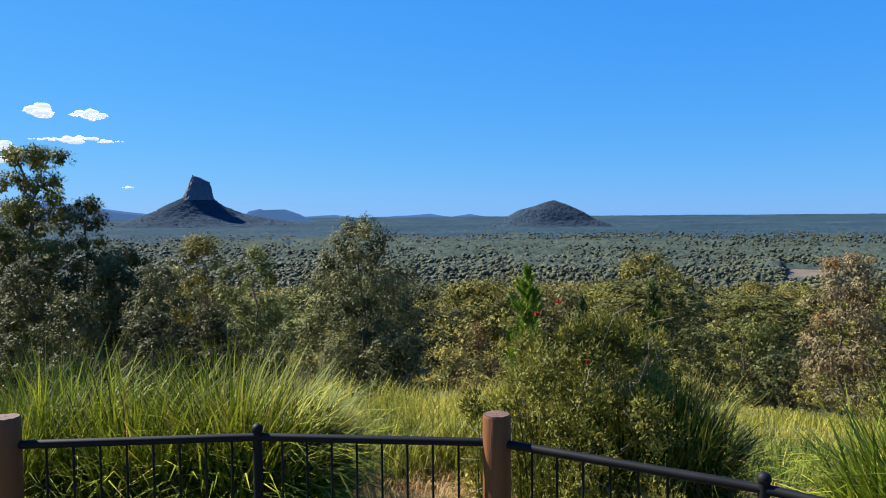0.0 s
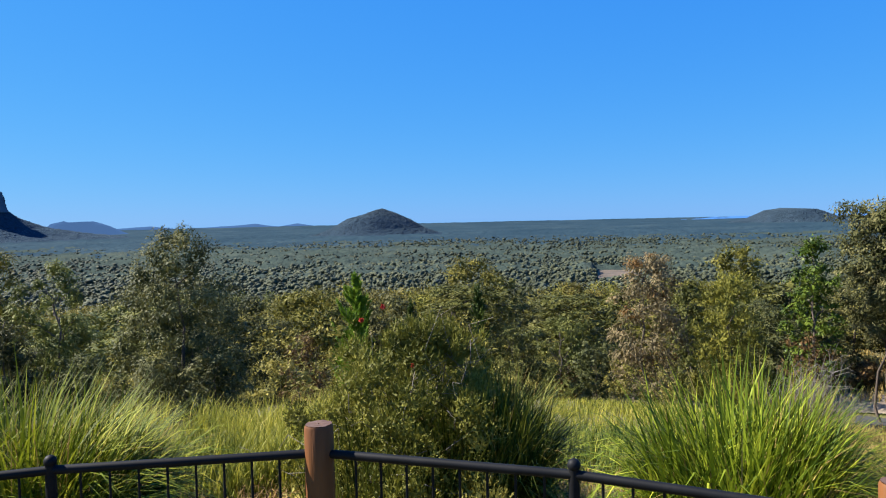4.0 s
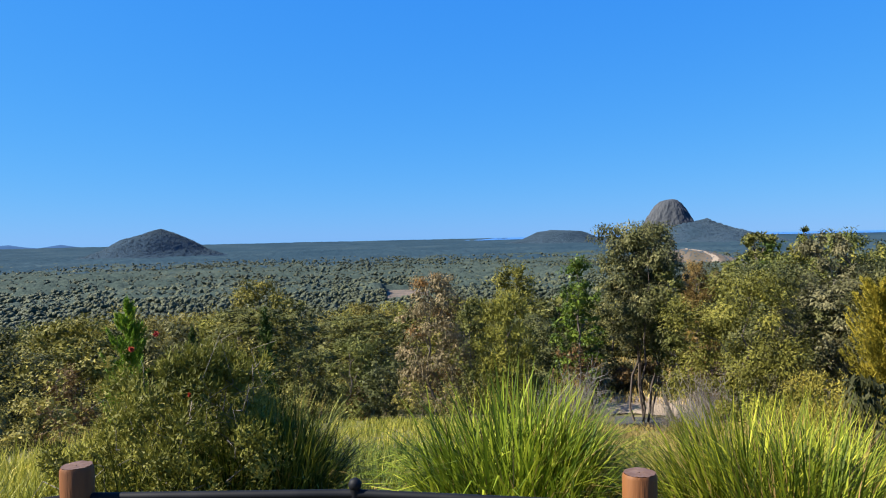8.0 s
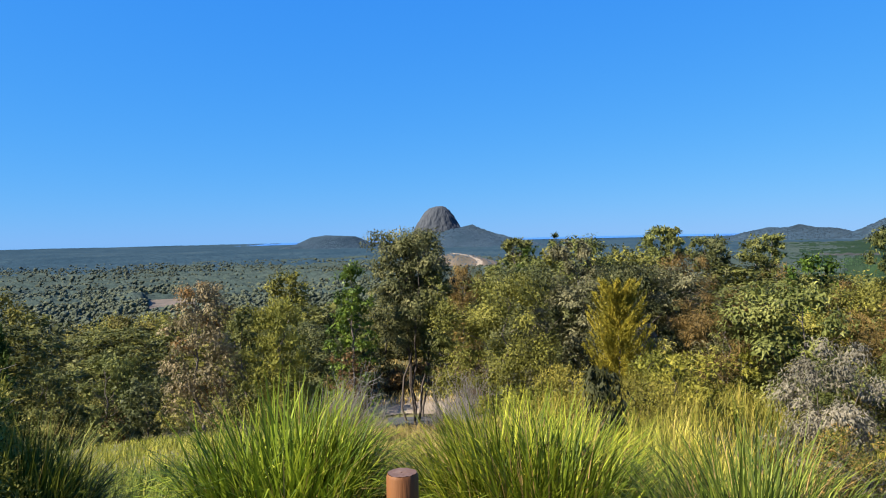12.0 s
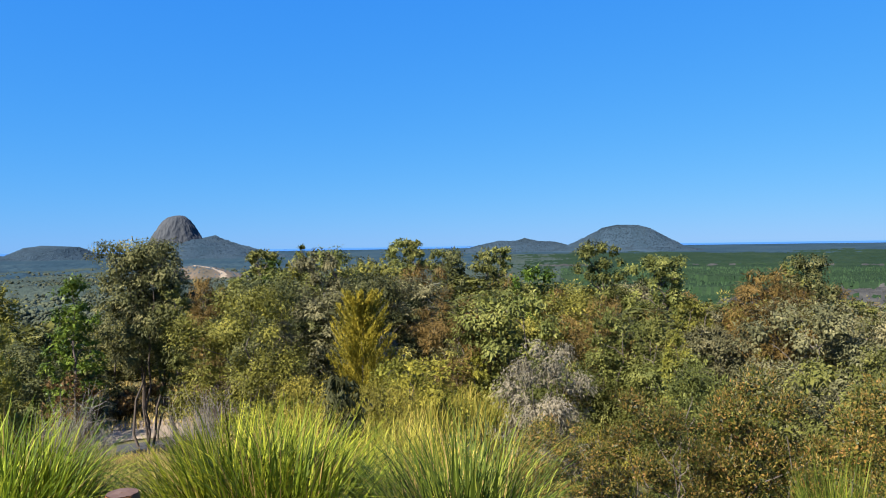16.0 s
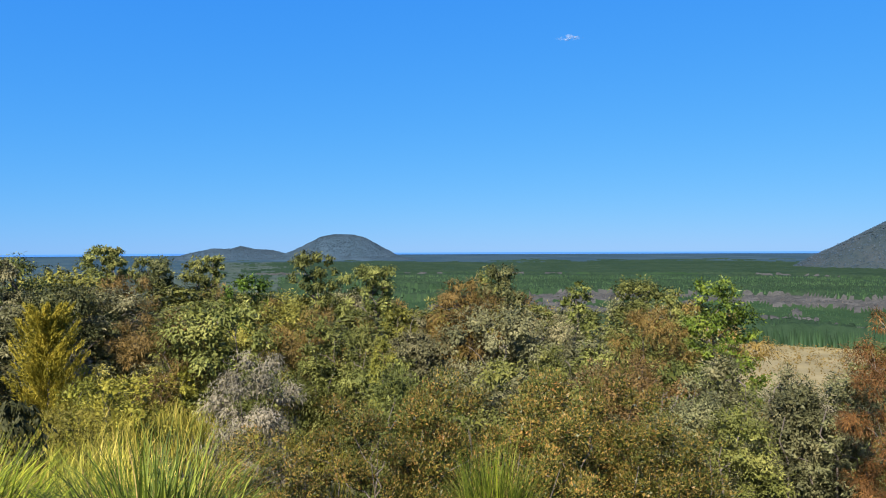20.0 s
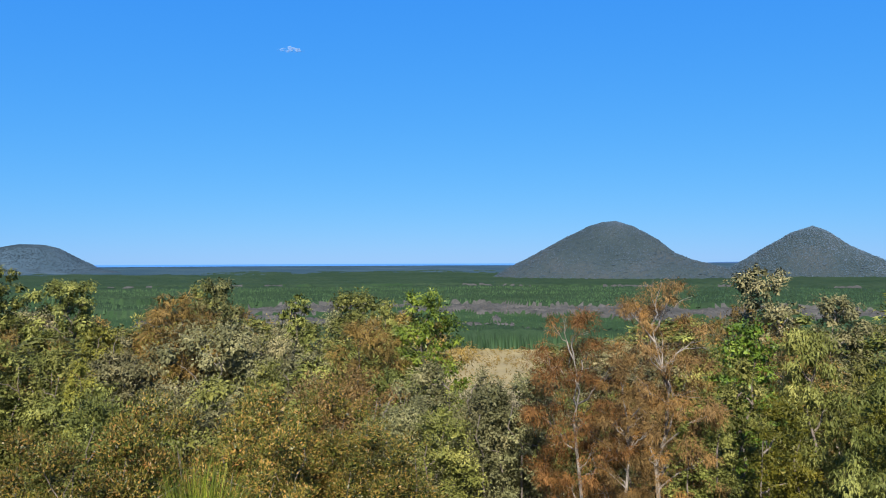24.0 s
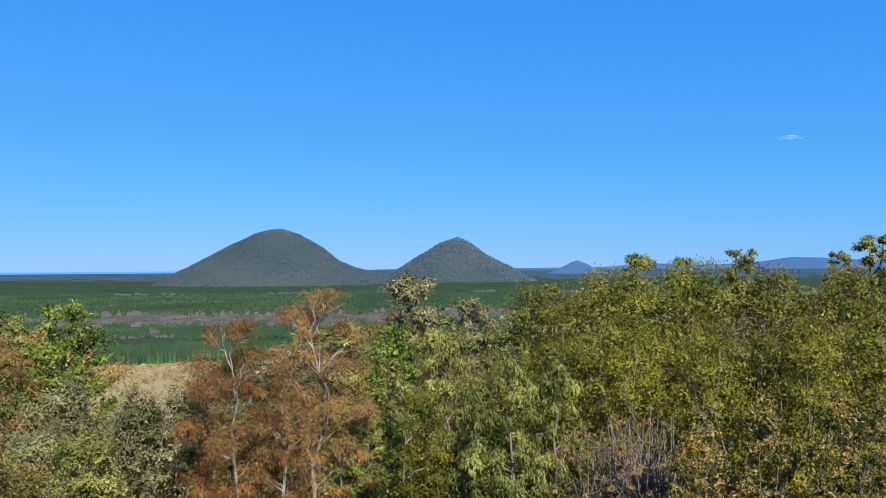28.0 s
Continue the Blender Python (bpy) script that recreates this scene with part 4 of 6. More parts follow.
def plant(kind, H, W, d, seed, leaf, shape="round", base=0.2, boughs=26, rad=0.17, long=5.2, wide=2.2, droop=0.3, dens=1.0,
          bark="bark", limbs=8, trunks=1, girth=0.013, squash=0.78, out=0.8, extra=None, core=0.16, tuft=10, shell=0.55, twigs=0):
    """A tree or shrub: trunk or trunks, limbs and a crown of boughs set with tufts of leaves."""
    r = np.random.default_rng(seed)
    ob = new(kind, None)
    length, width = long * d * FINE, wide * d * FINE
    boughs = int(boughs * np.clip(H * (1 - base) / W, 0.8, 2.4))
    spots = bough_spots(shape, H, W, base, boughs, r)
    radii = W * rad * r.uniform(0.7, 1.4, boughs)
    spots[:, :2] *= np.clip((W / 2 - radii * 0.75) / (W / 2), 0.3, 1)[:, None]
    spots[:, 2] = np.minimum(spots[:, 2], H - radii * squash * 0.85)
    lean = r.normal(size=2) * W * 0.05
    tips = []
    for k in range(trunks):
        a = 2 * np.pi * k / trunks + r.uniform(0, 1)
        foot = np.array([math.cos(a), math.sin(a), 0]) * (0.0 if trunks == 1 else W * 0.06)
        tip = np.array([lean[0], lean[1], H * 0.84]) + (foot * 4 if trunks > 1 else 0)
        P = bent(foot + [0, 0, -0.35], tip, r, 0.04, 9)
        tips.append(P)
        part("trunk", mesh_of("trunk", *tube(P, H * girth * np.linspace(1, 0.2, 9) / math.sqrt(trunks)), bark, None, True), ob)
    order = r.permutation(boughs)[:limbs]
    for k in order:
        s = spots[k]
        P = tips[int(k) % trunks]
        z = max(s[2] - np.hypot(s[0], s[1]) * 0.9, H * 0.08)
        foot = np.array([np.interp(z, P[:, 2], P[:, i]) for i in range(3)])
        way = bent(foot, s, r, 0.08, 6)
        pieces = [tube(way, H * girth * 0.34 * np.linspace(1, 0.25, 6), 5)]
        for _ in range(twigs):
            f = way[int(r.integers(2, 5))]
            e = s + unit(r.normal(size=3) + [0, 0, 0.3]) * radii[k] * 0.95
            pieces.append(tube(bent(f, e, r, 0.12, 4), H * girth * 0.12 * np.linspace(1, 0.4, 4), 4))
        part("limb", mesh_of("limb", *join(pieces), bark, None, True), ob)
    px = W * H * (1 - base * 0.6) / (d * FINE) ** 2 * 0.75
    n = int(np.clip(dens * px * 5.0 / (long * wide), 1500, 90000))
    make = leaves if d < 9 else slivers
    part("crown", mesh_of("crown", *foliage(spots, radii, n, length, width, droop, r, squash, out, tuft, core, shell, make), leaf), ob)
    if extra:
        mat, part_of, kin = extra
        pick = r.permutation(boughs)[: max(1, int(boughs * part_of))]
        part("turning_leaves", mesh_of("turning_leaves", *foliage(spots[pick] * [1.04, 1.04, 1.01], radii[pick], int(n * part_of * kin), length, width, droop, r, squash, out, tuft, 0.0, shell, make), mat), ob)
    return ob


def conifer(kind, H, W, d, seed, leaf, tiers=16, arms=8, long=8.0, wide=1.5, rise=0.5, start=0.1, vase=0.0, dens=1.0, curl=0.25, bark="bark_dark"):
    """A young conifer or feathery shrub: tiers of upturned plumes set with needles; vase: how far the upper ones keep their reach."""
    r = np.random.default_rng(seed)
    ob = new(kind, None)
    needle, slim = long * d * FINE, wide * d * FINE
    per = int(np.clip(dens * W * H / (d * FINE) ** 2 * 4.5 / (long * wide) / (tiers * arms), 12, 500))
    part("trunk", mesh_of("trunk", *tube(bent([0, 0, -0.3], [0, 0, H * 0.94], r, 0.01, 6), H * 0.016 * np.linspace(1, 0.2, 6)), bark, None, True), ob)
    cs, al = [], []
    for k in range(tiers):
        t = k / tiers
        reach = W / 2 * ((1 - vase) * (1.05 - t) ** 0.8 + vase * (0.5 + 0.5 * t))
        for j in range(arms):
            a = r.uniform(0, 2 * np.pi)
            v = np.array([math.cos(a), math.sin(a), rise * r.uniform(0.75, 1.25)])
            ln = reach * r.uniform(0.5, 1.05)
            z = min(H * (start + (0.97 - start) * t) * r.uniform(0.93, 1.05), H - ln * (v[2] + curl))
            s = r.uniform(0.12, 1, per)
            p = np.array([0, 0, max(z, 0.02 * H)]) + v * ln * s[:, None]
            p[:, 2] += ln * curl * s**2
            p[:, :2] += np.array([-math.sin(a), math.cos(a)]) * (ln * 0.12 * r.normal() * s**2)[:, None]
            cs.append(p + r.normal(size=p.shape) * (0.09 * ln + 0.006 * H) * (1.15 - s)[:, None])
            al.append(unit(v + np.array([0, 0, 2 * curl])) + r.normal(size=p.shape) * 0.4)
    top = np.array([0, 0, H]) * r.uniform(0.88, 1.0, (per, 1))
    cs.append(top + r.normal(size=top.shape) * 0.006 * H)
    al.append(np.array([0, 0, 1.0]) + r.normal(size=top.shape) * 0.35)
    c, a = np.concatenate(cs), np.concatenate(al)
    V, F = slivers(c, a, r.normal(size=c.shape), needle * r.uniform(0.7, 1.3, len(c)), slim)
    part("crown", mesh_of("crown", V, F, leaf), ob)
    return ob


def blades(foot, way, length, width, lean, segs=4):
    """Arching grass blades as tapered strips: n feet, headings, lengths, widths and how far each leans over."""
    n = len(foot)
    t = np.linspace(0, 1, segs + 1)
    d = np.stack([np.cos(way), np.sin(way)], -1)
    s = np.stack([-np.sin(way), np.cos(way), 0 * way], -1)
    th = lean[:, None] * t[None] ** 1.7
    st = length[:, None] / segs
    hx = np.concatenate([np.zeros((n, 1)), np.cumsum(np.sin(th[:, 1:]) * st, 1)], 1)
    hz = np.concatenate([np.zeros((n, 1)), np.cumsum(np.cos(th[:, 1:]) * st, 1)], 1)
    mid = np.empty((n, segs + 1, 3))
    mid[..., :2] = foot[:, None, :2] + d[:, None] * hx[..., None]
    mid[..., 2] = foot[:, None, 2] + hz
    wd = width[:, None] * np.array([0.8, 1.0, 0.85, 0.55, 0.06, 0.02, 0.02])[: segs + 1][None] * 0.5
    if segs != 4:
        wd = width[:, None] * (1.02 - np.linspace(0, 1, segs + 1) ** 2.2)[None] * 0.5
    V = np.stack([mid - s[:, None] * wd[..., None], mid + s[:, None] * wd[..., None]], 2)
    q = np.arange(segs) * 2
    F1 = np.stack([q, q + 1, q + 3, q + 2], -1)
    F = (np.arange(n) * 2 * (segs + 1))[:, None, None] + F1[None]
    return V.reshape(-1, 3), F.reshape(-1, 4)


def tussock(kind, H, W, leaf, n=1900, seed=0, wide=0.016):
    """A tall mound of long strap leaves that arch over at their tips, with straw at its foot."""
    r = np.random.default_rng(seed)
    ob = new(kind, None)
    a, q = r.uniform(0, 2 * np.pi, n), np.sqrt(r.uniform(0, 1, n))
    foot = np.stack([np.cos(a) * q * W * 0.34, np.sin(a) * q * W * 0.34, np.full(n, -0.05)], -1)
    way = a + r.normal(size=n) * 0.9
    ln = H * r.uniform(0.55, 1.25, n) * (1.06 - 0.12 * q)
    V, F = blades(foot, way, ln, wide * r.uniform(0.6, 1.35, n), (0.35 + 1.35 * q) * r.uniform(0.5, 1.7, n), 5)
    V[:, 2] *= H / np.percentile(V[:, 2], 99.7)
    V[:, :2] *= W * 0.5 / np.percentile(np.hypot(V[:, 0], V[:, 1]), 95)
    part("green_tuft", mesh_of("green_tuft", V, F, leaf), ob)
    m = n // 10
    a, q = r.uniform(0, 2 * np.pi, m), np.sqrt(r.uniform(0, 1, m))
    foot = np.stack([np.cos(a) * q * W * 0.28, np.sin(a) * q * W * 0.28, np.full(m, -0.03)], -1)
    V, F = blades(foot, a + r.normal(size=m) * 0.6, H * r.uniform(0.5, 1.08, m), wide * r.uniform(0.35, 0.6, m), r.uniform(0.3, 2.0, m))
    V[:, :2] *= W * 0.45 / np.percentile(np.hypot(V[:, 0], V[:, 1]), 95)
    part("dead_tuft", mesh_of("dead_tuft", V, F, "straw"), ob, "dead straw-coloured blades")
    return ob


def brush(kind, H, W, seed=0, stems=60, mat="twig", leaf=None):
    """A bare twiggy bush; leaf: a few dry leaves."""
    r = np.random.default_rng(seed)
    ob = new(kind, None)
    pieces, ends = [], []
    for k in range(stems):
        a, q = r.uniform(0, 2 * np.pi), r.uniform(0, 1)
        foot = np.array([math.cos(a) * q * W * 0.2, math.sin(a) * q * W * 0.2, -0.05])
        tip = np.array([math.cos(a) * q * W * 0.5, math.sin(a) * q * W * 0.5, H * r.uniform(0.5, 1)])
        P = bent(foot, tip, r, 0.12, 5)
        pieces.append(tube(P, 0.005 * H * np.linspace(1, 0.3, 5), 4))
        for f in range(4):
            s = P[r.integers(1, 4)]
            e = s + unit(r.normal(size=3) + [0, 0, 0.8]) * H * r.uniform(0.12, 0.3)
            pieces.append(tube(bent(s, e, r, 0.15, 4), 0.0028 * H * np.linspace(1, 0.4, 4), 3))
            ends.append(e)
    part("stem_tangle", mesh_of("stem_tangle", *join(pieces), mat, None, True), ob)
    if leaf:
        V, F = crown_leaves(np.array(ends), W * 0.09, 46, 0.030, 0.011, 0.3, r)
        part("crown", mesh_of("crown", V, F, leaf), ob)
    return ob


SORTS, BUILT = {}, {}


def sort_of(name, maker, label, category, **how):
    """Registers a sort of plant: how it is made, and its label."""
    SORTS[name] = (maker, label, category, how)


def put(name, x, y, top, wide):
    """Plants one of a sort at x, y, its top at height top and its crown wide metres across. Alike plants at alike distances share their meshes."""
    maker, lab, cat, how = SORTS[name]
    d = math.hypot(x, y)
    zone = sum(d > far for far in (14, 20, 26, 38, 54))
    made = BUILT.setdefault((name, zone), [])
    z = float(ground(x, y))
    tall = max(top - z, 0.25)
    turn = rng.uniform(0, 360)
    fit = sorted(made, key=lambda q: abs(math.log(q[1] / tall)) + abs(math.log(q[2] / wide)) + 0.25 * rng.uniform())
    bad = abs(math.log(fit[0][1] * wide / (tall * fit[0][2]))) > 0.25 or abs(math.log(fit[0][2] / wide)) > 0.5 if fit else True
    if len(made) < (4 if zone == 0 else 3) and (len(made) < 2 or bad):
        kind = how.get("kind", name)
        ob = maker(kind, tall, wide, max(d, 3.0), len(made) * 17 + len(name) + 101 * zone, **{k: v for k, v in how.items() if k != "kind"})
        made.append((ob, tall, wide))
        ob.matrix_basis = Matrix.LocRotScale((x, y, z), Euler((0, 0, radians(turn))), None)
    else:
        src, H, W = fit[0]
        ob = copy_thing(src, Matrix.LocRotScale((x, y, z), Euler((0, 0, radians(turn))), (wide / W, wide / W, tall / H)))
    return tagged(ob, label=lab, category=cat)


sort_of("gum_tree", plant, "leafy grey-green gum tree on the hillside", "tree", leaf="gum", base=0.2, boughs=24, rad=0.17, droop=0.5, limbs=9)
sort_of("golden_gum_tree", plant, "gum tree with olive-gold sunlit foliage", "tree", kind="gum_tree", leaf="gum_gold", base=0.15, boughs=26, rad=0.17, droop=0.4, limbs=9)
sort_of("dark_gum_tree", plant, "dense dark green gum tree, backlit", "tree", kind="gum_tree", leaf="gum_dark", base=0.05, boughs=30, rad=0.17, droop=0.5, bark="bark_dark", limbs=9, core=0.2)
sort_of("big_dark_tree", plant, "large dense dark green tree with a rounded conical crown", "tree", kind="gum_tree", leaf="gum_dark", shape="dome", base=0.03, boughs=64, rad=0.125, droop=0.5, bark="bark_dark", limbs=9, core=0.2, dens=1.2)
sort_of("tall_gum_tree", plant, "tall open-crowned gum tree with thin limbs", "tree", kind="gum_tree", leaf="gum", shape="open", base=0.16, boughs=26, rad=0.15, droop=0.5, limbs=16, twigs=2)
sort_of("dark_stand_tree", plant, "tall dark green gum tree with several dark trunks", "tree", kind="gum_tree", leaf="gum_dark", shape="open", base=0.3, boughs=30, rad=0.16, droop=0.5, bark="bark_dark", limbs=10, trunks=3, girth=0.012)
sort_of("flat_gum_tree", plant, "gum tree with a flat spreading crown", "tree", kind="gum_tree", leaf="gum", shape="flat", base=0.2, boughs=22, rad=0.17, droop=0.2, limbs=12, girth=0.009, squash=0.6, twigs=2)
sort_of("grey_gum_tree", plant, "gum tree with pale trunk and greyish leaves", "tree", kind="gum_tree", leaf="gum_grey", base=0.2, boughs=24, rad=0.16, droop=0.5, bark="bark_pale", limbs=12, girth=0.011, twigs=2)
sort_of("pink_gum_tree", plant, "gum tree with pinkish-grey leaves, some turning rust red", "tree", kind="gum_tree", leaf="gum_pink", base=0.15, boughs=30, rad=0.16, droop=0.6, limbs=10, dens=0.8, twigs=2, extra=("orange", 0.2, 0.6))
sort_of("bright_tree", plant, "broadleaf tree with glossy bright green foliage", "tree", kind="broadleaf_tree", leaf="bright", base=0.06, boughs=34, rad=0.16, long=5.5, wide=2.8, droop=0.4, limbs=8)
sort_of("wattle", plant, "dense wattle bush with olive-yellow leaves", "bush", kind="wattle_bush", leaf="olive", shape="bush", base=0.04, boughs=60, rad=0.15, long=5.0, wide=1.9, droop=0.0, limbs=10, trunks=3, core=0.2)
sort_of("dense_bush", plant, "dense dark olive bush with upright fine foliage", "bush", kind="needle_bush", leaf="gum_gold", shape="bush", base=0.03, boughs=40, rad=0.15, long=7, wide=1.4, droop=-0.7, bark="bark_dark", limbs=6, squash=1.1, core=0.3)
sort_of("grey_bush", plant, "rounded grey-green bush on the slope", "bush", leaf="gum_grey", shape="bush", base=0.05, boughs=26, rad=0.18, droop=0.2, limbs=7, trunks=2)
sort_of("green_bush", plant, "leafy mid-green bush on the slope", "bush", leaf="gum", shape="bush", base=0.04, boughs=26, rad=0.18, wide=2.3, droop=0.2, limbs=7, trunks=2)
sort_of("sunny_bush", plant, "low bush with sunlit yellow-green leaves", "bush", leaf="sunny", shape="bush", base=0.03, boughs=30, rad=0.17, wide=2.0, droop=0.1, limbs=7, trunks=2)
sort_of("silver_bush", plant, "silvery grey bush with drooping leaves", "bush", leaf="silver", shape="bush", base=0.06, boughs=30, rad=0.16, long=7, wide=1.9, droop=0.7, limbs=10, trunks=3, twigs=2)
sort_of("copper_bush", plant, "dense bush of small leaves with coppery new tips", "bush", leaf="copper", shape="bush", base=0.02, boughs=44, rad=0.13, long=6.0, wide=2.0, droop=-0.3, limbs=10, trunks=4, girth=0.012, tuft=8)
sort_of("brown_bush", plant, "dense bush of small brown and olive leaves", "bush", leaf="brownish", shape="bush", base=0.02, boughs=44, rad=0.13, long=6.0, wide=2.4, droop=-0.1, limbs=14, trunks=5, girth=0.010, tuft=8, twigs=3, dens=0.8)
sort_of("orange_oak", plant, "she-oak with rust-orange drooping needles", "tree", kind="she_oak", leaf="orange", base=0.3, boughs=20, rad=0.16, long=8, wide=1.0, droop=0.5, bark="bark_pale", limbs=16, girth=0.010, squash=0.7, core=0.0, shell=0.3, twigs=3, dens=0.75, tuft=22)
sort_of("rust_oak", plant, "she-oak with brownish drooping needles and bare grey limbs", "tree", kind="she_oak", leaf="rust", base=0.16, boughs=28, rad=0.14, long=8, wide=1.0, droop=0.5, bark="bark_pale", limbs=22, girth=0.011, squash=0.75, core=0.0, shell=0.3, twigs=3, dens=0.75, tuft=22, extra=("orange", 0.25, 0.5))
sort_of("tawny_oak", plant, "she-oak with tawny olive drooping needles", "tree", kind="she_oak", leaf="tawny", base=0.14, boughs=30, rad=0.16, long=8, wide=1.1, droop=0.5, limbs=12, core=0.1, shell=0.35, dens=0.9, tuft=22, twigs=2)
sort_of("golden_conifer", conifer, "upright shrub with feathery golden-yellow foliage", "shrub", kind="golden_shrub", leaf="gold", tiers=16, arms=9, long=7, wide=1.5, rise=0.95, start=0.02, vase=0.3, dens=1.4, bark="bark_pale")
sort_of("young_pine", conifer, "young pine with bright green upturned needles", "tree", leaf="pine", tiers=12, arms=6, long=11, wide=1.5, rise=0.8, curl=0.4)
sort_of("dark_pine", conifer, "dark green young pine among gums", "tree", leaf="pine_dark", tiers=14, arms=7, long=10, wide=1.6, rise=0.8, curl=0.4)
sort_of("sapling", plant, "slender gum sapling with hanging leaves", "tree", kind="gum_sapling", leaf="gum", base=0.1, boughs=30, rad=0.17, long=9, wide=1.9, droop=0.9, limbs=8, girth=0.012, tuft=8)
sort_of("big_leaf", plant, "sapling with large dark hanging leaves", "sapling", kind="broadleaf_sapling", leaf="gum_dark", base=0.15, boughs=16, rad=0.2, long=15, wide=4.5, droop=0.9, limbs=6, girth=0.012, core=0.0, tuft=6)
sort_of("russet_bush", plant, "russet-brown withering bush on the slope", "bush", leaf="rust", shape="bush", base=0.04, boughs=24, rad=0.18, droop=0.2, limbs=8, trunks=2, twigs=3, dens=0.7)
sort_of("dead_brush", lambda kind, H, W, d, s: brush(kind, H, W, s, 46), "bare grey twiggy dead bush", "bush")
sort_of("dry_brush", lambda kind, H, W, d, s: brush(kind, H, W, s, 80, "bark", "dry"), "dry brown bush with withered leaves", "bush")
sort_of("tussock", lambda kind, H, W, d, s: tussock("grass_tussock", H, W, "lomandra", 1900, s, 0.021), "tall tussock of arching yellow-green strap leaves", "grass clump")
sort_of("deep_tussock", lambda kind, H, W, d, s: tussock("grass_tussock", H, W, "lomandra_deep", 1900, s, 0.018), "tall tussock of deep green strap leaves", "grass clump")


# trees and bushes of the hillside, tussocks behind the fence
put("tall_gum_tree", -8.35, 14.81, 2.98, 1.70)
put("gum_tree", -8.38, 13.63, 1.49, 1.18)
put("dark_gum_tree", -7.27, 14.81, 1.96, 1.50)
put("dark_gum_tree", -7.25, 12.56, 0.91, 1.10)
put("dark_gum_tree", -6.20, 14.21, 0.96, 1.53)
put("golden_gum_tree", -7.70, 22.73, 0.95, 2.35)
put("gum_tree", -3.79, 14.51, 0.95, 1.47)
put("dark_gum_tree", -5.14, 13.02, 0.71, 1.23)
put("dark_gum_tree", -5.74, 11.10, 0.42, 1.00)
put("dark_gum_tree", -4.72, 11.57, 0.13, 1.09)
put("dark_gum_tree", -3.98, 12.38, 0.07, 1.02)
put("dark_gum_tree", -2.88, 12.16, -0.39, 1.02)
put("big_dark_tree", -1.42, 12.72, 1.56, 2.60)
put("dark_gum_tree", -0.80, 11.77, -0.35, 1.11)
put("golden_gum_tree", 0.17, 34.00, -2.84, 3.07)
put("golden_gum_tree", 3.39, 45.88, -2.80, 4.30)
put("russet_bush", 0.72, 16.98, -0.96, 1.20)
put("young_pine", 1.60, 13.81, 0.62, 1.32)
put("dark_pine", 3.69, 19.25, -0.54, 0.74)
put("dark_pine", 5.85, 20.17, -0.29, 1.03)
put("golden_gum_tree", 9.77, 35.17, -0.41, 3.89)
put("gum_tree", 11.79, 36.13, -1.52, 2.02)
put("green_bush", 7.22, 19.72, -2.52, 1.68)
put("russet_bush", 9.51, 22.03, -3.36, 1.28)
put("green_bush", 4.56, 17.93, -1.42, 1.09)
put("dark_pine", 10.98, 24.67, -2.59, 0.80)
put("pink_gum_tree", 8.80, 15.74, 0.60, 1.93)
put("dense_bush", 10.06, 14.36, 0.21, 1.84)
put("golden_gum_tree", 24.43, 34.21, -0.16, 3.34)
put("gum_tree", 15.93, 25.46, -1.07, 1.63)
put("bright_tree", 19.49, 22.87, 0.53, 2.12)
put("dark_stand_tree", 22.65, 22.67, 1.86, 4.06)
put("dark_stand_tree", 23.53, 23.21, 1.27, 3.46)
put("gum_tree", 22.80, 21.08, 0.17, 1.65)
put("russet_bush", 17.35, 20.75, -2.55, 1.64)
put("gum_tree", 9.35, 22.13, -1.75, 2.58)
put("dark_gum_tree", 8.92, 19.04, -2.01, 1.30)
put("green_bush", 6.77, 19.90, -1.59, 1.73)
put("golden_gum_tree", 19.53, 43.88, -2.88, 4.81)
put("tawny_oak", 33.18, 28.98, -0.43, 2.05)
put("gum_tree", 35.87, 28.88, -0.60, 2.96)
put("tawny_oak", 27.60, 23.20, -3.76, 1.61)
put("flat_gum_tree", 48.14, 35.90, 1.12, 2.95)
put("flat_gum_tree", 55.06, 36.50, 1.55, 1.40)
put("gum_tree", 32.68, 23.16, 0.30, 2.31)
put("grey_bush", 22.11, 15.59, -1.06, 1.42)
put("gum_tree", 30.79, 18.76, 1.43, 3.34)
put("golden_gum_tree", 38.08, 25.91, 0.90, 2.32)
put("golden_conifer", 16.61, 9.09, 0.43, 2.56)
put("tawny_oak", 30.24, 26.03, -0.09, 2.44)
put("gum_tree", 29.84, 23.39, 0.09, 2.28)
put("flat_gum_tree", 46.52, 34.49, 1.25, 2.94)
put("bright_tree", 35.66, 25.64, 0.86, 2.34)
put("grey_gum_tree", 28.69, 18.11, 1.37, 2.88)
put("grey_bush", 21.21, 14.90, -0.95, 1.47)
put("grey_gum_tree", 27.96, 13.25, -0.07, 2.77)
put("silver_bush", 17.81, 8.97, -0.86, 1.01)
put("flat_gum_tree", 46.80, 22.53, 1.86, 3.72)
put("flat_gum_tree", 46.21, 18.97, 1.11, 3.28)
put("dark_gum_tree", 40.22, 22.18, 0.80, 3.22)
put("gum_tree", 37.76, 13.09, 1.24, 2.81)
put("bright_tree", 34.67, 9.60, 0.43, 3.42)
put("dark_gum_tree", 25.50, 8.74, -0.90, 1.75)
put("flat_gum_tree", 43.71, 14.21, 1.24, 1.75)
put("tall_gum_tree", 32.48, 5.77, 1.51, 2.75)
put("tall_gum_tree", 30.85, 3.06, 0.92, 3.04)
put("tawny_oak", 29.15, 6.97, -0.38, 1.99)
put("silver_bush", 11.42, 2.87, 0.00, 1.67)
put("green_bush", 19.22, 3.24, -0.18, 1.52)
put("green_bush", 18.40, 1.93, -0.27, 1.51)
put("golden_gum_tree", 23.96, 1.42, -0.30, 1.73)
put("tawny_oak", 26.01, -0.75, 0.52, 2.89)
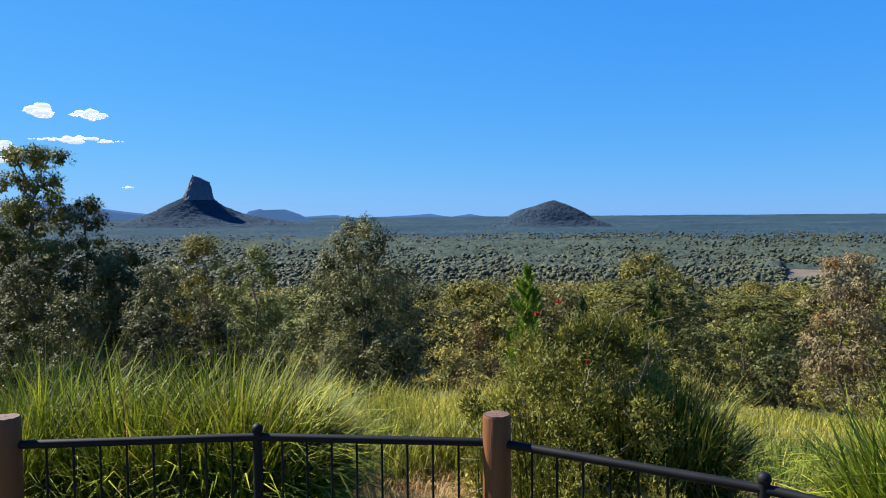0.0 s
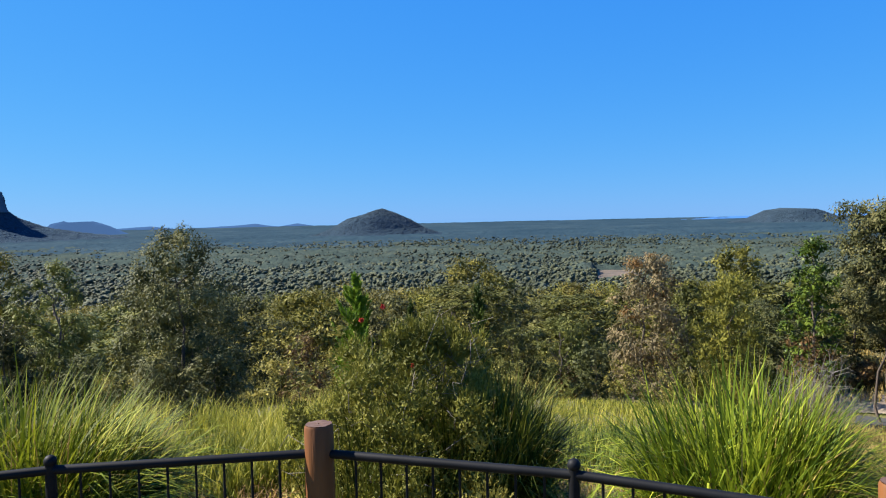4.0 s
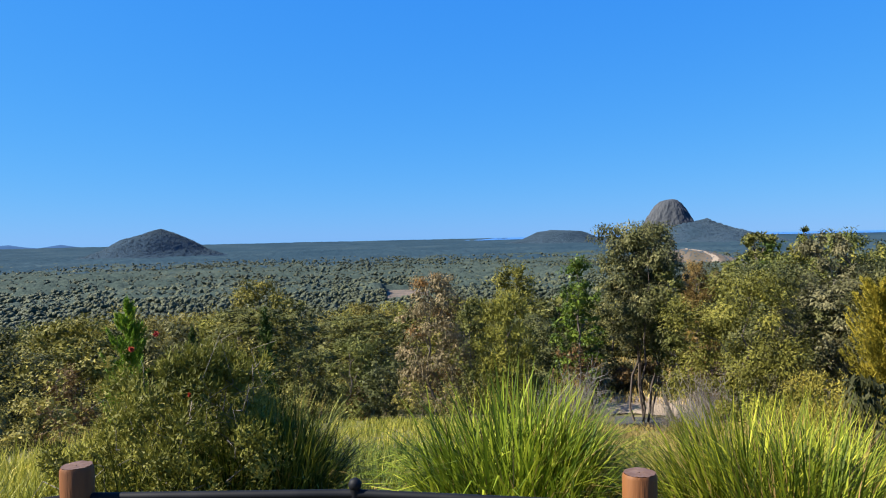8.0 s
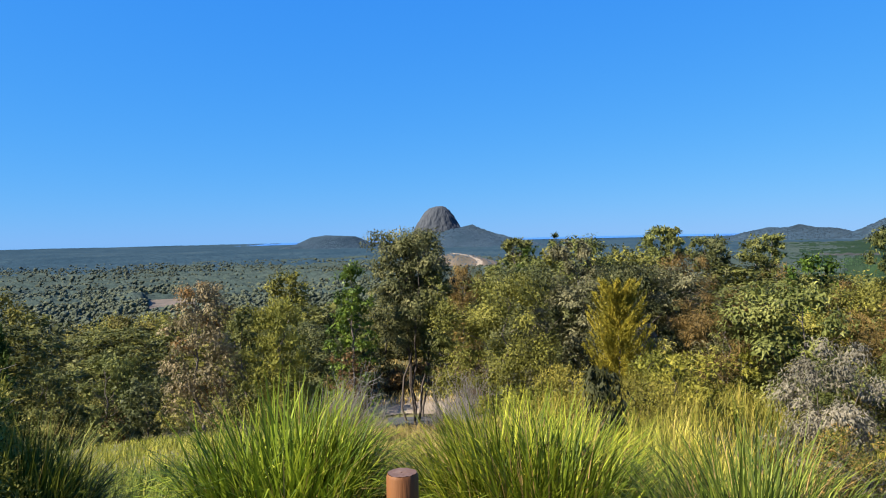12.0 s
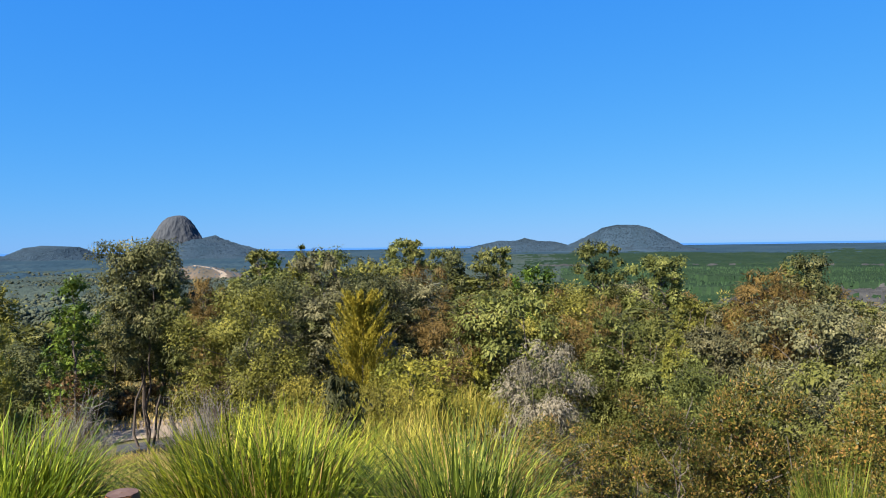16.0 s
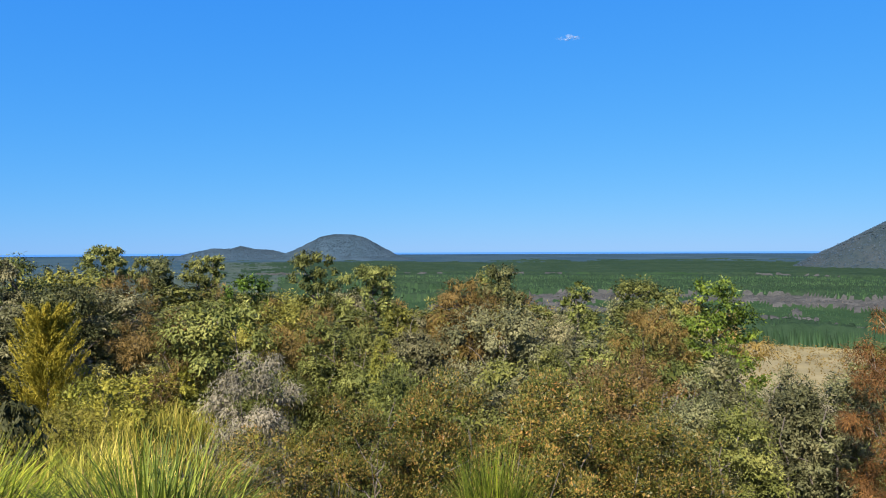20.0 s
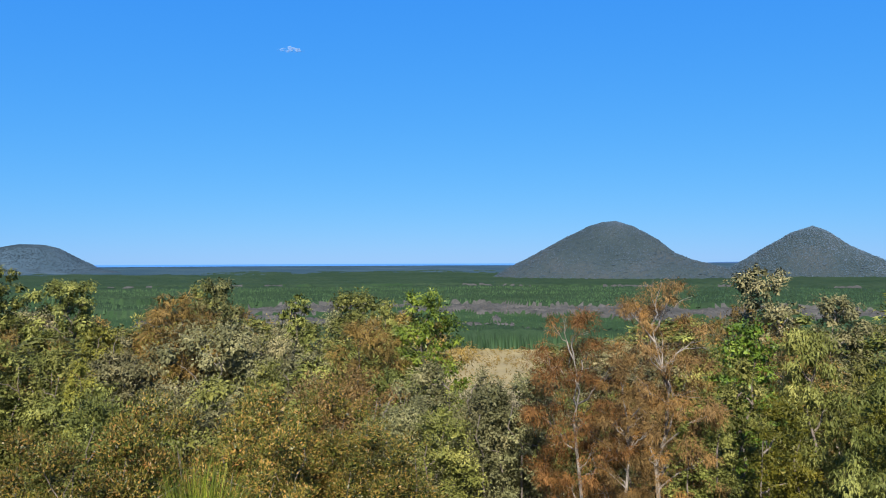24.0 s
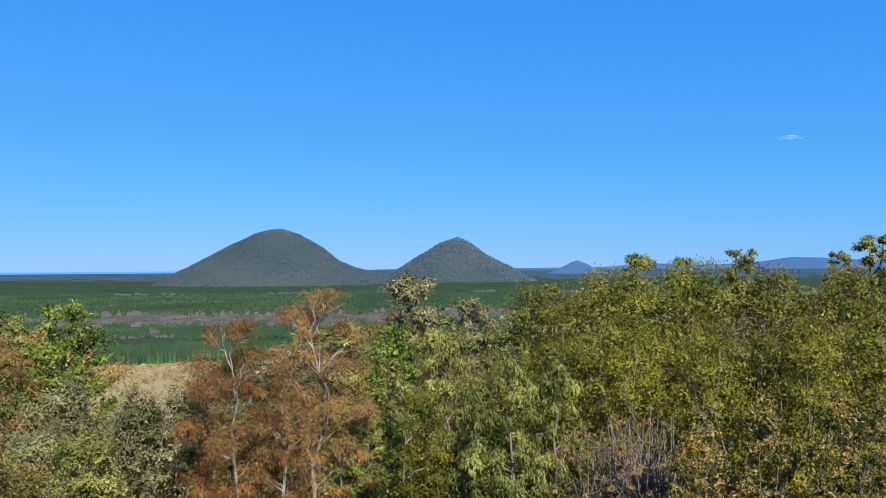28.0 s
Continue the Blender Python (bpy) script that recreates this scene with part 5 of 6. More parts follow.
put("gum_tree", 39.96, -2.34, 0.62, 2.78)
put("sunny_bush", 13.72, 5.93, -1.23, 0.99)
put("sunny_bush", 12.43, 6.30, -1.00, 1.04)
put("sunny_bush", 11.55, 7.77, -1.17, 0.75)
put("sunny_bush", 20.65, 7.46, -1.72, 1.35)
put("tawny_oak", 25.72, -0.78, 0.14, 3.56)
put("dark_gum_tree", 35.65, -2.65, 0.78, 3.30)
put("gum_tree", 29.51, -3.92, -0.61, 1.96)
put("gum_tree", 33.24, -6.10, 0.20, 2.07)
put("gum_tree", 31.74, -8.38, 0.31, 3.50)
put("flat_gum_tree", 39.53, 18.35, 1.77, 1.53)
put("dark_gum_tree", 36.73, 14.77, 1.10, 2.69)
put("tawny_oak", 18.06, -5.38, 0.21, 2.43)
put("bright_tree", 18.57, -7.08, 0.81, 2.24)
put("grey_bush", 13.82, -5.51, -0.42, 1.52)
put("green_bush", 19.55, 2.21, -0.42, 1.92)
put("grey_bush", 22.69, 0.80, -0.42, 1.40)
put("golden_gum_tree", 15.64, 1.19, -0.26, 0.78)
put("grey_bush", 11.11, -5.54, -0.39, 1.17)
put("grey_bush", 10.29, -6.08, -0.14, 1.02)
put("green_bush", 20.53, -3.19, -1.06, 1.95)
put("grey_bush", 17.39, -3.82, -1.08, 1.25)
put("green_bush", 11.78, -3.70, -0.98, 1.22)
put("orange_oak", 8.62, -5.94, 0.95, 1.61)
put("rust_oak", 8.59, -7.41, 1.36, 1.70)
put("rust_oak", 7.96, -6.23, 0.40, 0.99)
put("grey_gum_tree", 20.05, -20.71, 1.44, 3.21)
put("grey_gum_tree", 16.43, -20.00, 0.47, 2.21)
put("bright_tree", 10.32, -10.62, 0.54, 1.49)
put("gum_tree", 8.93, -9.18, 0.03, 1.00)
put("green_bush", 8.44, -8.23, -0.39, 0.92)
put("sapling", 6.77, -8.24, 0.74, 1.13)
put("sapling", 5.20, -7.76, 0.49, 1.08)
put("sapling", 5.02, -8.64, 0.41, 0.83)
put("wattle", 6.29, -7.32, 0.06, 1.04)
put("wattle", 7.70, -12.25, 1.38, 2.48)
put("wattle", 6.66, -13.03, 1.58, 2.95)
put("wattle", 5.53, -14.06, 1.70, 2.86)
put("wattle", 4.06, -14.22, 1.66, 2.46)
put("wattle", 2.83, -13.96, 1.62, 2.07)
put("wattle", 5.09, -10.48, 0.92, 1.91)
put("wattle", 3.87, -10.86, 0.87, 1.65)
put("wattle", 2.72, -11.39, 0.98, 1.70)
put("wattle", 1.93, -12.12, 0.97, 1.36)
put("flat_gum_tree", 11.62, -23.32, 2.02, 1.45)
put("flat_gum_tree", 9.89, -23.07, 1.89, 1.13)
put("flat_gum_tree", 8.70, -24.66, 2.18, 1.50)
put("flat_gum_tree", 5.69, -24.58, 2.05, 0.97)
put("tall_gum_tree", 4.15, -21.87, 2.44, 1.26)
put("tawny_oak", 3.80, -17.84, 1.69, 1.28)
put("grey_gum_tree", 13.16, -20.03, 1.17, 1.46)
put("gum_tree", 24.31, -7.68, 0.25, 1.35)
put("dry_brush", 3.99, -8.34, -0.19, 0.61)
put("dry_brush", 3.31, -8.03, 0.08, 0.55)
put("brown_bush", 2.53, -7.74, 0.30, 0.82)
put("brown_bush", 1.92, -7.76, 0.44, 0.75)
put("brown_bush", 1.29, -7.64, 0.55, 0.76)
put("copper_bush", 2.65, -7.47, -0.01, 0.60)
put("brown_bush", 0.91, -7.63, 0.52, 0.59)
put("big_leaf", 6.98, 3.97, 0.12, 0.52)
put("sunny_bush", 12.66, 6.06, -0.67, 1.61)
put("green_bush", 11.85, 0.66, -0.33, 1.44)
put("sunny_bush", 11.69, 5.16, -0.44, 1.41)
put("sunny_bush", 8.25, 4.21, -0.22, 1.23)
put("copper_bush", 6.82, 0.68, 0.22, 1.62)
put("copper_bush", 7.39, -0.24, 0.20, 1.73)
put("copper_bush", 7.81, -1.42, 0.28, 1.74)
put("copper_bush", 6.27, 1.38, 0.04, 1.26)
put("copper_bush", 8.15, -2.30, 0.25, 1.47)
put("green_bush", 10.01, -4.40, -0.57, 1.49)
put("copper_bush", 7.45, -2.63, -0.13, 1.92)
put("copper_bush", 6.70, -1.34, 0.10, 1.74)
put("copper_bush", 7.46, -0.25, 0.35, 1.69)
put("copper_bush", 7.89, -1.51, 0.11, 2.05)
put("copper_bush", 8.14, -2.79, -0.36, 1.80)
put("grey_bush", 10.80, -3.99, -0.27, 1.72)
put("sunny_bush", 8.98, 5.80, -0.34, 1.27)
put("dead_brush", 10.95, 12.75, -1.20, 1.50)
put("dead_brush", 9.95, 12.30, -1.40, 1.60)
put("dead_brush", 18.30, 15.70, -2.70, 2.40)
put("dry_brush", 23.20, 19.40, -3.60, 2.80)
put("dry_brush", 26.00, 20.30, -3.90, 2.60)
put("dead_brush", 20.10, 18.20, -3.50, 2.60)
put("dark_gum_tree", 25.44, 30.86, -1.88, 3.14)
put("dark_gum_tree", 29.33, 31.45, -1.84, 3.38)
put("gum_tree", 31.65, 30.56, -2.38, 3.07)
put("dark_gum_tree", 31.94, 27.28, -2.05, 2.93)
put("russet_bush", 24.70, 28.22, -4.72, 1.70)
put("russet_bush", 28.22, 27.64, -5.20, 1.93)
put("dry_brush", 28.37, 25.28, -4.81, 1.72)
put("russet_bush", 27.74, 22.95, -4.86, 1.63)
put("russet_bush", 26.55, 27.88, -5.45, 1.48)
put("dead_brush", 18.95, 17.80, -4.10, 1.36)
put("dead_brush", 16.79, 18.52, -3.97, 1.13)
put("dry_brush", 14.26, 16.75, -3.06, 1.23)
put("dead_brush", 15.09, 13.12, -2.92, 1.19)
put("sunny_bush", 13.30, 10.58, -2.18, 1.07)
put("sunny_bush", 12.10, 8.86, -1.57, 1.05)
put("sunny_bush", 11.55, 10.33, -2.30, 0.81)
put("grey_bush", 10.83, -5.43, -0.13, 1.60)
put("grey_bush", 9.83, -5.87, -0.01, 1.36)
put("grey_bush", 10.27, -5.37, -0.23, 1.19)
put("green_bush", 8.29, -7.63, -0.47, 0.87)
put("tussock", -2.20, 4.04, 0.87, 1.39)
put("tussock", -1.71, 3.83, 0.84, 1.31)
put("tussock", -1.21, 4.02, 0.85, 1.55)
put("tussock", -2.24, 3.55, 0.89, 1.06)
put("tussock", -1.13, 4.56, 0.64, 1.58)
put("tussock", -1.58, 4.43, 0.70, 1.56)
put("deep_tussock", -0.94, 4.50, 0.61, 0.91)
put("deep_tussock", 1.42, 4.37, 0.65, 1.17)
put("deep_tussock", 1.09, 4.57, 0.65, 1.04)
put("tussock", 2.37, 3.27, 0.78, 1.49)
put("tussock", 2.69, 3.41, 0.66, 1.19)
put("tussock", 3.02, 2.24, 0.76, 1.36)
put("tussock", 3.43, 2.17, 0.67, 1.19)
put("tussock", 2.79, 3.40, 0.66, 0.83)
put("deep_tussock", 3.13, 1.03, 0.81, 1.24)
put("deep_tussock", 3.58, -0.54, 0.64, 0.61)
put("tussock", 2.98, 1.91, 0.77, 1.36)
put("tussock", 3.10, 2.42, 0.67, 1.22)
put("deep_tussock", 3.56, -0.62, 0.63, 0.72)
put("tussock", 3.46, -0.61, 0.64, 0.41)


# ---- forest on the hillside below ----
def crowd(name, mat, label, spots, seed, boughs=9, n=500, leaf=0.05, stems=True):
    """Many trees as one mass: crowns of leafy boughs on stems."""
    r = np.random.default_rng(seed)
    kinds = []
    for k in range(11):
        W = r.uniform(0.55, 0.9)
        s = bough_spots("round", 0.92, W, 0.28, boughs, r)
        T, G = tube(bent([0, 0, -0.1], [0, 0, 0.6], r, 0.03, 3), [0.016, 0.012, 0.008], 4)
        tri = np.concatenate([G[:, :3], G[:, [0, 2, 3]]])
        kinds.append((foliage(s, W * r.uniform(0.16, 0.30, boughs), n, leaf, leaf * 0.5, 0.1, r, 0.75, 0.6, 8, 0.2), (T, tri)))
    out, idx = [], []
    for (x, y, h) in spots:
        kind = kinds[int(r.integers(11))]
        a, w = r.uniform(0, 6.28), h * r.uniform(0.8, 1.3)
        R = np.array([[math.cos(a), -math.sin(a), 0], [math.sin(a), math.cos(a), 0], [0, 0, 1]])
        z = float(ground(x, y))
        for i, (A, B) in enumerate(kind if stems else kind[:1]):
            out.append(((A @ R.T) * [w, w, h] + [x, y, z], B))
            idx.append(np.full(len(B), i))
    V, F = join(out)
    V = drawn_in(V)
    ob = new(name, mesh_of(name, V, F, [mat, "bark"], np.concatenate(idx)))
    return tagged(ob, label=label, category="trees", kind="stuff")


def slope_spots(az0, az1, r0, r1, n, cap, seed, tall=15.0):
    """Feet and heights of trees on the slope that keep below the elevation cap seen from the lookout."""
    r = np.random.default_rng(seed)
    out = []
    for _ in range(n):
        d = math.sqrt(r.uniform(r0 * r0, r1 * r1))
        a = radians(r.uniform(az0, az1))
        x, y = d * math.sin(a), d * math.cos(a)
        h = min(tall * r.uniform(0.7, 1.15), 1.6 - d * math.tan(radians(cap + r.uniform(-0.6, 1.0))) - float(ground(x, y)))
        field = 25 < math.degrees(a) < 29 and 800 < d < 1060
        if h > 2.5 and not field:
            out.append((x, y, h))
    return out


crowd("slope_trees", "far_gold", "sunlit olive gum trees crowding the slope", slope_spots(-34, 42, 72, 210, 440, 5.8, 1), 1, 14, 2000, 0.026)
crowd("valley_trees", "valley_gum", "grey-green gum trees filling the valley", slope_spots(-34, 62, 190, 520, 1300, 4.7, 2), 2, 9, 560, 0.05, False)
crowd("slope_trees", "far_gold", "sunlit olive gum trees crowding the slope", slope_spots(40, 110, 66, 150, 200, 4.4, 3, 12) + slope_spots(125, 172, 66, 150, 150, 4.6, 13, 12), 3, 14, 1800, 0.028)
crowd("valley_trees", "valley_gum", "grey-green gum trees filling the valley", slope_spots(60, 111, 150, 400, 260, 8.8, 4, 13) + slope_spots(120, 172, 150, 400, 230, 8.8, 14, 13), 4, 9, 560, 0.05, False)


def lumpy_crowns(name, label, spots, seed, lumps):
    """Far crowns, each a few uneven rounded lumps of foliage."""
    r = np.random.default_rng(seed)
    g = (1 + 5**0.5) / 2
    knob = unit(np.array([(-1, g, 0), (1, g, 0), (-1, -g, 0), (1, -g, 0), (0, -1, g), (0, 1, g), (0, -1, -g), (0, 1, -g), (g, 0, -1), (g, 0, 1), (-g, 0, -1), (-g, 0, 1)]))
    tri = np.array([(0, 11, 5), (0, 5, 1), (0, 1, 7), (0, 7, 10), (0, 10, 11), (1, 5, 9), (5, 11, 4), (11, 10, 2), (10, 7, 6), (7, 1, 8),
                    (3, 9, 4), (3, 4, 2), (3, 2, 6), (3, 6, 8), (3, 8, 9), (4, 9, 5), (2, 4, 11), (6, 2, 10), (8, 6, 7), (9, 8, 1)])
    S = np.array([(x, y, float(ground(x, y)), h) for x, y, h in spots])
    n = len(S)
    broad = r.uniform(0.65, 1.4, (n, 1))
    a, t = r.uniform(0, 6.28, (n, lumps)), r.uniform(0.45, 0.86, (n, lumps))
    q = 0.34 * np.sqrt(r.uniform(0, 1, (n, lumps))) * broad
    C = S[:, None, :3] + np.stack([q * np.cos(a), q * np.sin(a), t - 0.5 * q], -1) * S[:, None, 3:]
    size = S[:, None, 3] * r.uniform(0.07, 0.23, (n, lumps)) * broad
    V = C[:, :, None] + knob[None, None] * size[..., None, None] * r.uniform(0.62, 1.38, (n, lumps, 12, 1)) * [1, 1, 0.75]
    F = (np.arange(n * lumps) * 12)[:, None, None] + tri[None]
    ob = new(name, mesh_of(name, drawn_in(V.reshape(-1, 3)), F.reshape(-1, 3), "far_gum", None, True))
    return tagged(ob, label=label, category="trees", kind="stuff")


lumpy_crowns("plain_trees", "grey-green gum trees covering the plain", slope_spots(-34, 64, 480, 1150, 14500, 2.5, 5, 15), 5, 5)
lumpy_crowns("plain_trees", "grey-green gum trees covering the plain", slope_spots(-34, 64, 1150, 2500, 26000, 1.3, 6, 16), 6, 2)


# canopy of the hillside below the lookout: headings and how high the tree tops reach in degrees
TOPS = [(38, -3.4), (41, -2.4), (46, -2.2), (51, -2.6), (53, -0.9), (57, -0.8), (63, -0.5), (67, -1.1), (72, -1.3), (76, -2.6), (80, -2.2), (84, -3.0), (90, -3.9), (93, -2.3),
        (96, -2.4), (98, -3.6), (104, -3.0), (110.5, -3.3), (111, -10.5), (120.5, -10.5), (121, -5.0), (127, -4.0), (131, -3.2), (135, -2.4), (138, -3.2), (142, -3.4), (146, -1.2), (150, -1.0), (168, -0.4), (176, -0.4)]
pick = np.random.default_rng(77)
for az0, az1, step, d0, d1, low, high, wide, sorts in (
    (50, 174, 2.7, 36, 52, 0.5, 1.6, (4.6, 6.6), ("gum_tree", "golden_gum_tree", "gum_tree", "grey_gum_tree", "tawny_oak", "gum_tree")),
    (52, 174, 3.1, 22.5, 31, 1.6, 3.6, (3.4, 5.0), ("gum_tree", "golden_gum_tree", "tawny_oak", "dark_gum_tree", "grey_gum_tree", "gum_tree")),
    (77, 172, 4.0, 14, 20, 4.5, 7.0, (2.4, 3.6), ("green_bush", "grey_bush", "green_bush", "russet_bush", "gum_tree")),
    (-36, 40, 4.2, 30, 46, 2.6, 4.6, (4.5, 6.5), ("gum_tree", "golden_gum_tree", "gum_tree", "dark_gum_tree")),
    (-36, 44, 3.4, 48, 60, 3.6, 5.2, (6.0, 8.5), ("golden_gum_tree", "gum_tree", "golden_gum_tree", "grey_gum_tree")),
    (-36, 44, 3.1, 60, 76, 3.3, 4.8, (6.5, 9.0), ("golden_gum_tree", "gum_tree", "golden_gum_tree")),
):
    a = az0
    while a < az1:
        q, d = a + pick.uniform(-1, 1), pick.uniform(d0, d1)
        peak = float(np.interp(q, [p[0] for p in TOPS], [p[1] for p in TOPS])) if az0 > 0 else -2.0
        top = 1.6 + d * math.tan(radians(peak - pick.uniform(low, high)))
        x, y = d * math.sin(radians(q)), d * math.cos(radians(q))
        sort = sorts[int(pick.integers(len(sorts)))]
        if top - float(ground(x, y)) > 1.6:
            put(sort, x, y, top, pick.uniform(*wide))
        a += step


crowd("paddock_scrub", "tawny", "low tawny bushes dotted over the dry paddock", [(x, y, h * 0.24) for x, y, h in slope_spots(110, 121, 400, 628, 420, 5.0, 15)], 15, 5, 60, 0.14, False)

# low growth between the trees
def low_spots(az0, az1, r0, r1, n, seed):
    r = np.random.default_rng(seed)
    d = np.sqrt(r.uniform(r0 * r0, r1 * r1, n))
    a = np.radians(r.uniform(az0, az1, n))
    h = r.uniform(0.7, 2.2, n) * (0.6 + d / 60)
    road = (np.degrees(a) > 37) & (np.degrees(a) < 54) & (d > 10) & (d < 44)
    return [(p * math.sin(q), p * math.cos(q), k) for p, q, k, no in zip(d, a, h, road) if not no]


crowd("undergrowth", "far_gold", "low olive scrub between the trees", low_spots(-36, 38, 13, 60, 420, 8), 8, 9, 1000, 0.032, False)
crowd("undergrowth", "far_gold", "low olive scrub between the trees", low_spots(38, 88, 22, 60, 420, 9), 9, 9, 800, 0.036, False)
# dark leaf colour here paints the shade in gaps between bushes
crowd("undergrowth", "gum_dark", "low green scrub between the trees", low_spots(84, 176, 8, 45, 420, 10), 10, 9, 1000, 0.032, False)


# ---- lookout fence ----
FENCE = [(-1.78, 2.91), (-0.78, 2.99), (0.21, 2.89), (1.06, 2.375), (1.80, 1.74)]
RAIL_Z, TOP_Z = 0.675, 0.79


def log_post(x, y, seed):
    r = np.random.default_rng(seed)
    ob = new("timber_post", None)
    z0 = float(ground(x, y))
    a = np.linspace(0, 2 * np.pi, 28, endpoint=False)
    wob = 1 + 0.02 * np.sin(a * 2 + seed) + r.normal(size=28) * 0.006
    zs = np.array([z0 - 0.3, z0, z0 + 0.3, 0.3, 0.6, TOP_Z - 0.012, TOP_Z])
    rad = np.array([0.057, 0.057, 0.0565, 0.056, 0.056, 0.056, 0.051])
    V = np.stack([np.stack([x + q * wob * np.cos(a), y + q * wob * np.sin(a), np.full(28, z)], -1) for z, q in zip(zs, rad)])
    i, j = np.meshgrid(np.arange(6), np.arange(28), indexing="ij")
    F = np.stack([i * 28 + j, i * 28 + (j + 1) % 28, (i + 1) * 28 + (j + 1) % 28, (i + 1) * 28 + j], -1).reshape(-1, 4)
    log = part("log", mesh_of("log", V.reshape(-1, 3), F, "post", None, True), ob)
    rings = []
    for q in (0.0507, 0.034, 0.017, 0.003):
        rings.append(np.stack([x + q * wob * np.cos(a), y + q * wob * np.sin(a), TOP_Z + 0.0015 + r.normal(size=28) * 0.0008], -1))
    V = np.concatenate(rings)
    i, j = np.meshgrid(np.arange(3), np.arange(28), indexing="ij")
    F = np.stack([i * 28 + j, i * 28 + (j + 1) % 28, (i + 1) * 28 + (j + 1) % 28, (i + 1) * 28 + j], -1).reshape(-1, 4)
    part("end_grain", mesh_of("end_grain", V, F, "post_end"), log, "weathered grey-brown cut end")
    return tagged(ob, label="round brown-stained timber fence post", category="fence post", group="fence posts")


def rod(p, q, rad, sides=8, n=2):
    t = np.linspace(0, 1, n)[:, None]
    return tube(np.asarray(p) * (1 - t) + np.asarray(q) * t, rad, sides)


def sphere(c, rad, nu=14, nv=9):
    th, ph = np.meshgrid(np.linspace(0, 2 * np.pi, nu), np.linspace(0.01, np.pi - 0.01, nv), indexing="ij")
    V = np.stack([np.sin(ph) * np.cos(th), np.sin(ph) * np.sin(th), np.cos(ph)], -1).reshape(-1, 3) * rad + c
    i, j = np.meshgrid(np.arange(nu - 1), np.arange(nv - 1), indexing="ij")
    return V, np.stack([i * nv + j, i * nv + j + 1, (i + 1) * nv + j + 1, (i + 1) * nv + j], -1).reshape(-1, 4)


def fence_panel(a, mid, b):
    """Steel panel between two log posts: bent handrail, foot rail, a middle post with a ball, and balusters."""
    ob = new("fence_panel", None)
    a, mid, b = (np.array(p) for p in (a, mid, b))
    ua, ub = unit(mid - a), unit(b - mid)
    ends = [a + ua * 0.05, mid, b - ub * 0.05]
    low = [float(ground(*p)) + 0.10 for p in ends]
    for name, rad, zs in (("handrail", 0.0175, [RAIL_Z] * 3), ("foot_rail", 0.013, low)):
        pts = []
        for k in range(2):
            for t in np.linspace(0, 1, 9)[: 9 if k else 8]:
                p = ends[k] * (1 - t) + ends[k + 1] * t
                pts.append([*p, zs[k] * (1 - t) + zs[k + 1] * t])
        part(name, mesh_of(name, *tube(pts, rad, 12), "rail", None, True), ob)
    g = float(ground(*mid))
    stake = part("middle_post", mesh_of("middle_post", *rod([*mid, g - 0.2], [*mid, RAIL_Z + 0.02], 0.02, 12), "rail", None, True), ob)
    part("ball_cap", mesh_of("ball_cap", *sphere(np.array([*mid, RAIL_Z + 0.034]), 0.024), "rail", None, True), stake)
    for k in range(2):
        ln = np.linalg.norm(ends[k + 1] - ends[k])
        n = int(ln / 0.108)
        for j in range(1, n + 1):
            t = j / (n + 1)
            p = ends[k] * (1 - t) + ends[k + 1] * t
            z = low[k] * (1 - t) + low[k + 1] * t
            part("baluster", mesh_of("baluster", *rod([*p, z], [*p, RAIL_Z - 0.012], 0.0052, 6), "rail", None, True), ob)
    return tagged(ob, label="black steel fence panel with round handrail and thin balusters", category="fence", group="fence panels")


for k, p in enumerate(FENCE[::2]):
    log_post(*p, k)
fence_panel(*FENCE[0:3])
fence_panel(*FENCE[2:5])


# ---- ground cover ----
def scatter(name, mat, label, n, area, tall, wide, lean, seed, segs=2):
    """Grass blades over an area given as heading and distance ranges."""
    r = np.random.default_rng(seed)
    az0, az1, r0, r1 = area
    d = np.sqrt(r.uniform(r0 * r0, r1 * r1, n))
    a = np.radians(r.uniform(az0, az1, n))
    x, y = d * np.sin(a), d * np.cos(a)
    keep = fractal(x * 1.3, y * 1.3, seed, 2) > 0.36
    x, y = x[keep], y[keep]
    m = len(x)
    foot = np.stack([x, y, ground(x, y) - 0.01], -1)
    k = 0.6 + 0.8 * fractal(x * 0.8, y * 0.8, seed + 4, 2)
    V, F = blades(foot, r.uniform(0, 6.28, m), r.uniform(*tall, m) * k, r.uniform(*wide, m), r.uniform(*lean, m), segs)
    ob = new(name, mesh_of(name, V, F, mat))
    return tagged(ob, label=label, category="grass", kind="stuff")


scatter("straw", "straw", "matted straw-coloured dry grass behind the fence", 16000, (-40, 60, 3.15, 5.6), (0.10, 0.32), (0.003, 0.008), (0.9, 2.2), 11)
scatter("grass", "weed", "knee-high yellow-green grass", 24000, (-18, 14, 5.4, 9.8), (0.25, 0.66), (0.008, 0.016), (0.2, 1.3), 12)
scatter("grass", "weed", "short sunlit grass on the slope", 30000, (14, 60, 4.6, 16), (0.06, 0.24), (0.006, 0.014), (0.2, 1.2), 13)
scatter("grass", "lomandra_deep", "low green grass behind the fence", 9000, (-16, 30, 5.3, 8.5), (0.12, 0.36), (0.008, 0.016), (0.3, 1.6), 16)
scatter("grass", "weed", "sunlit grass on the slope", 16000, (56, 90, 9, 26), (0.3, 0.8), (0.01, 0.025), (0.2, 1.2), 14)
scatter("grass", "lomandra_deep", "green grass at the edge of the lookout", 9000, (40, 165, 3.2, 6.5), (0.2, 0.6), (0.006, 0.012), (0.2, 1.2), 15)


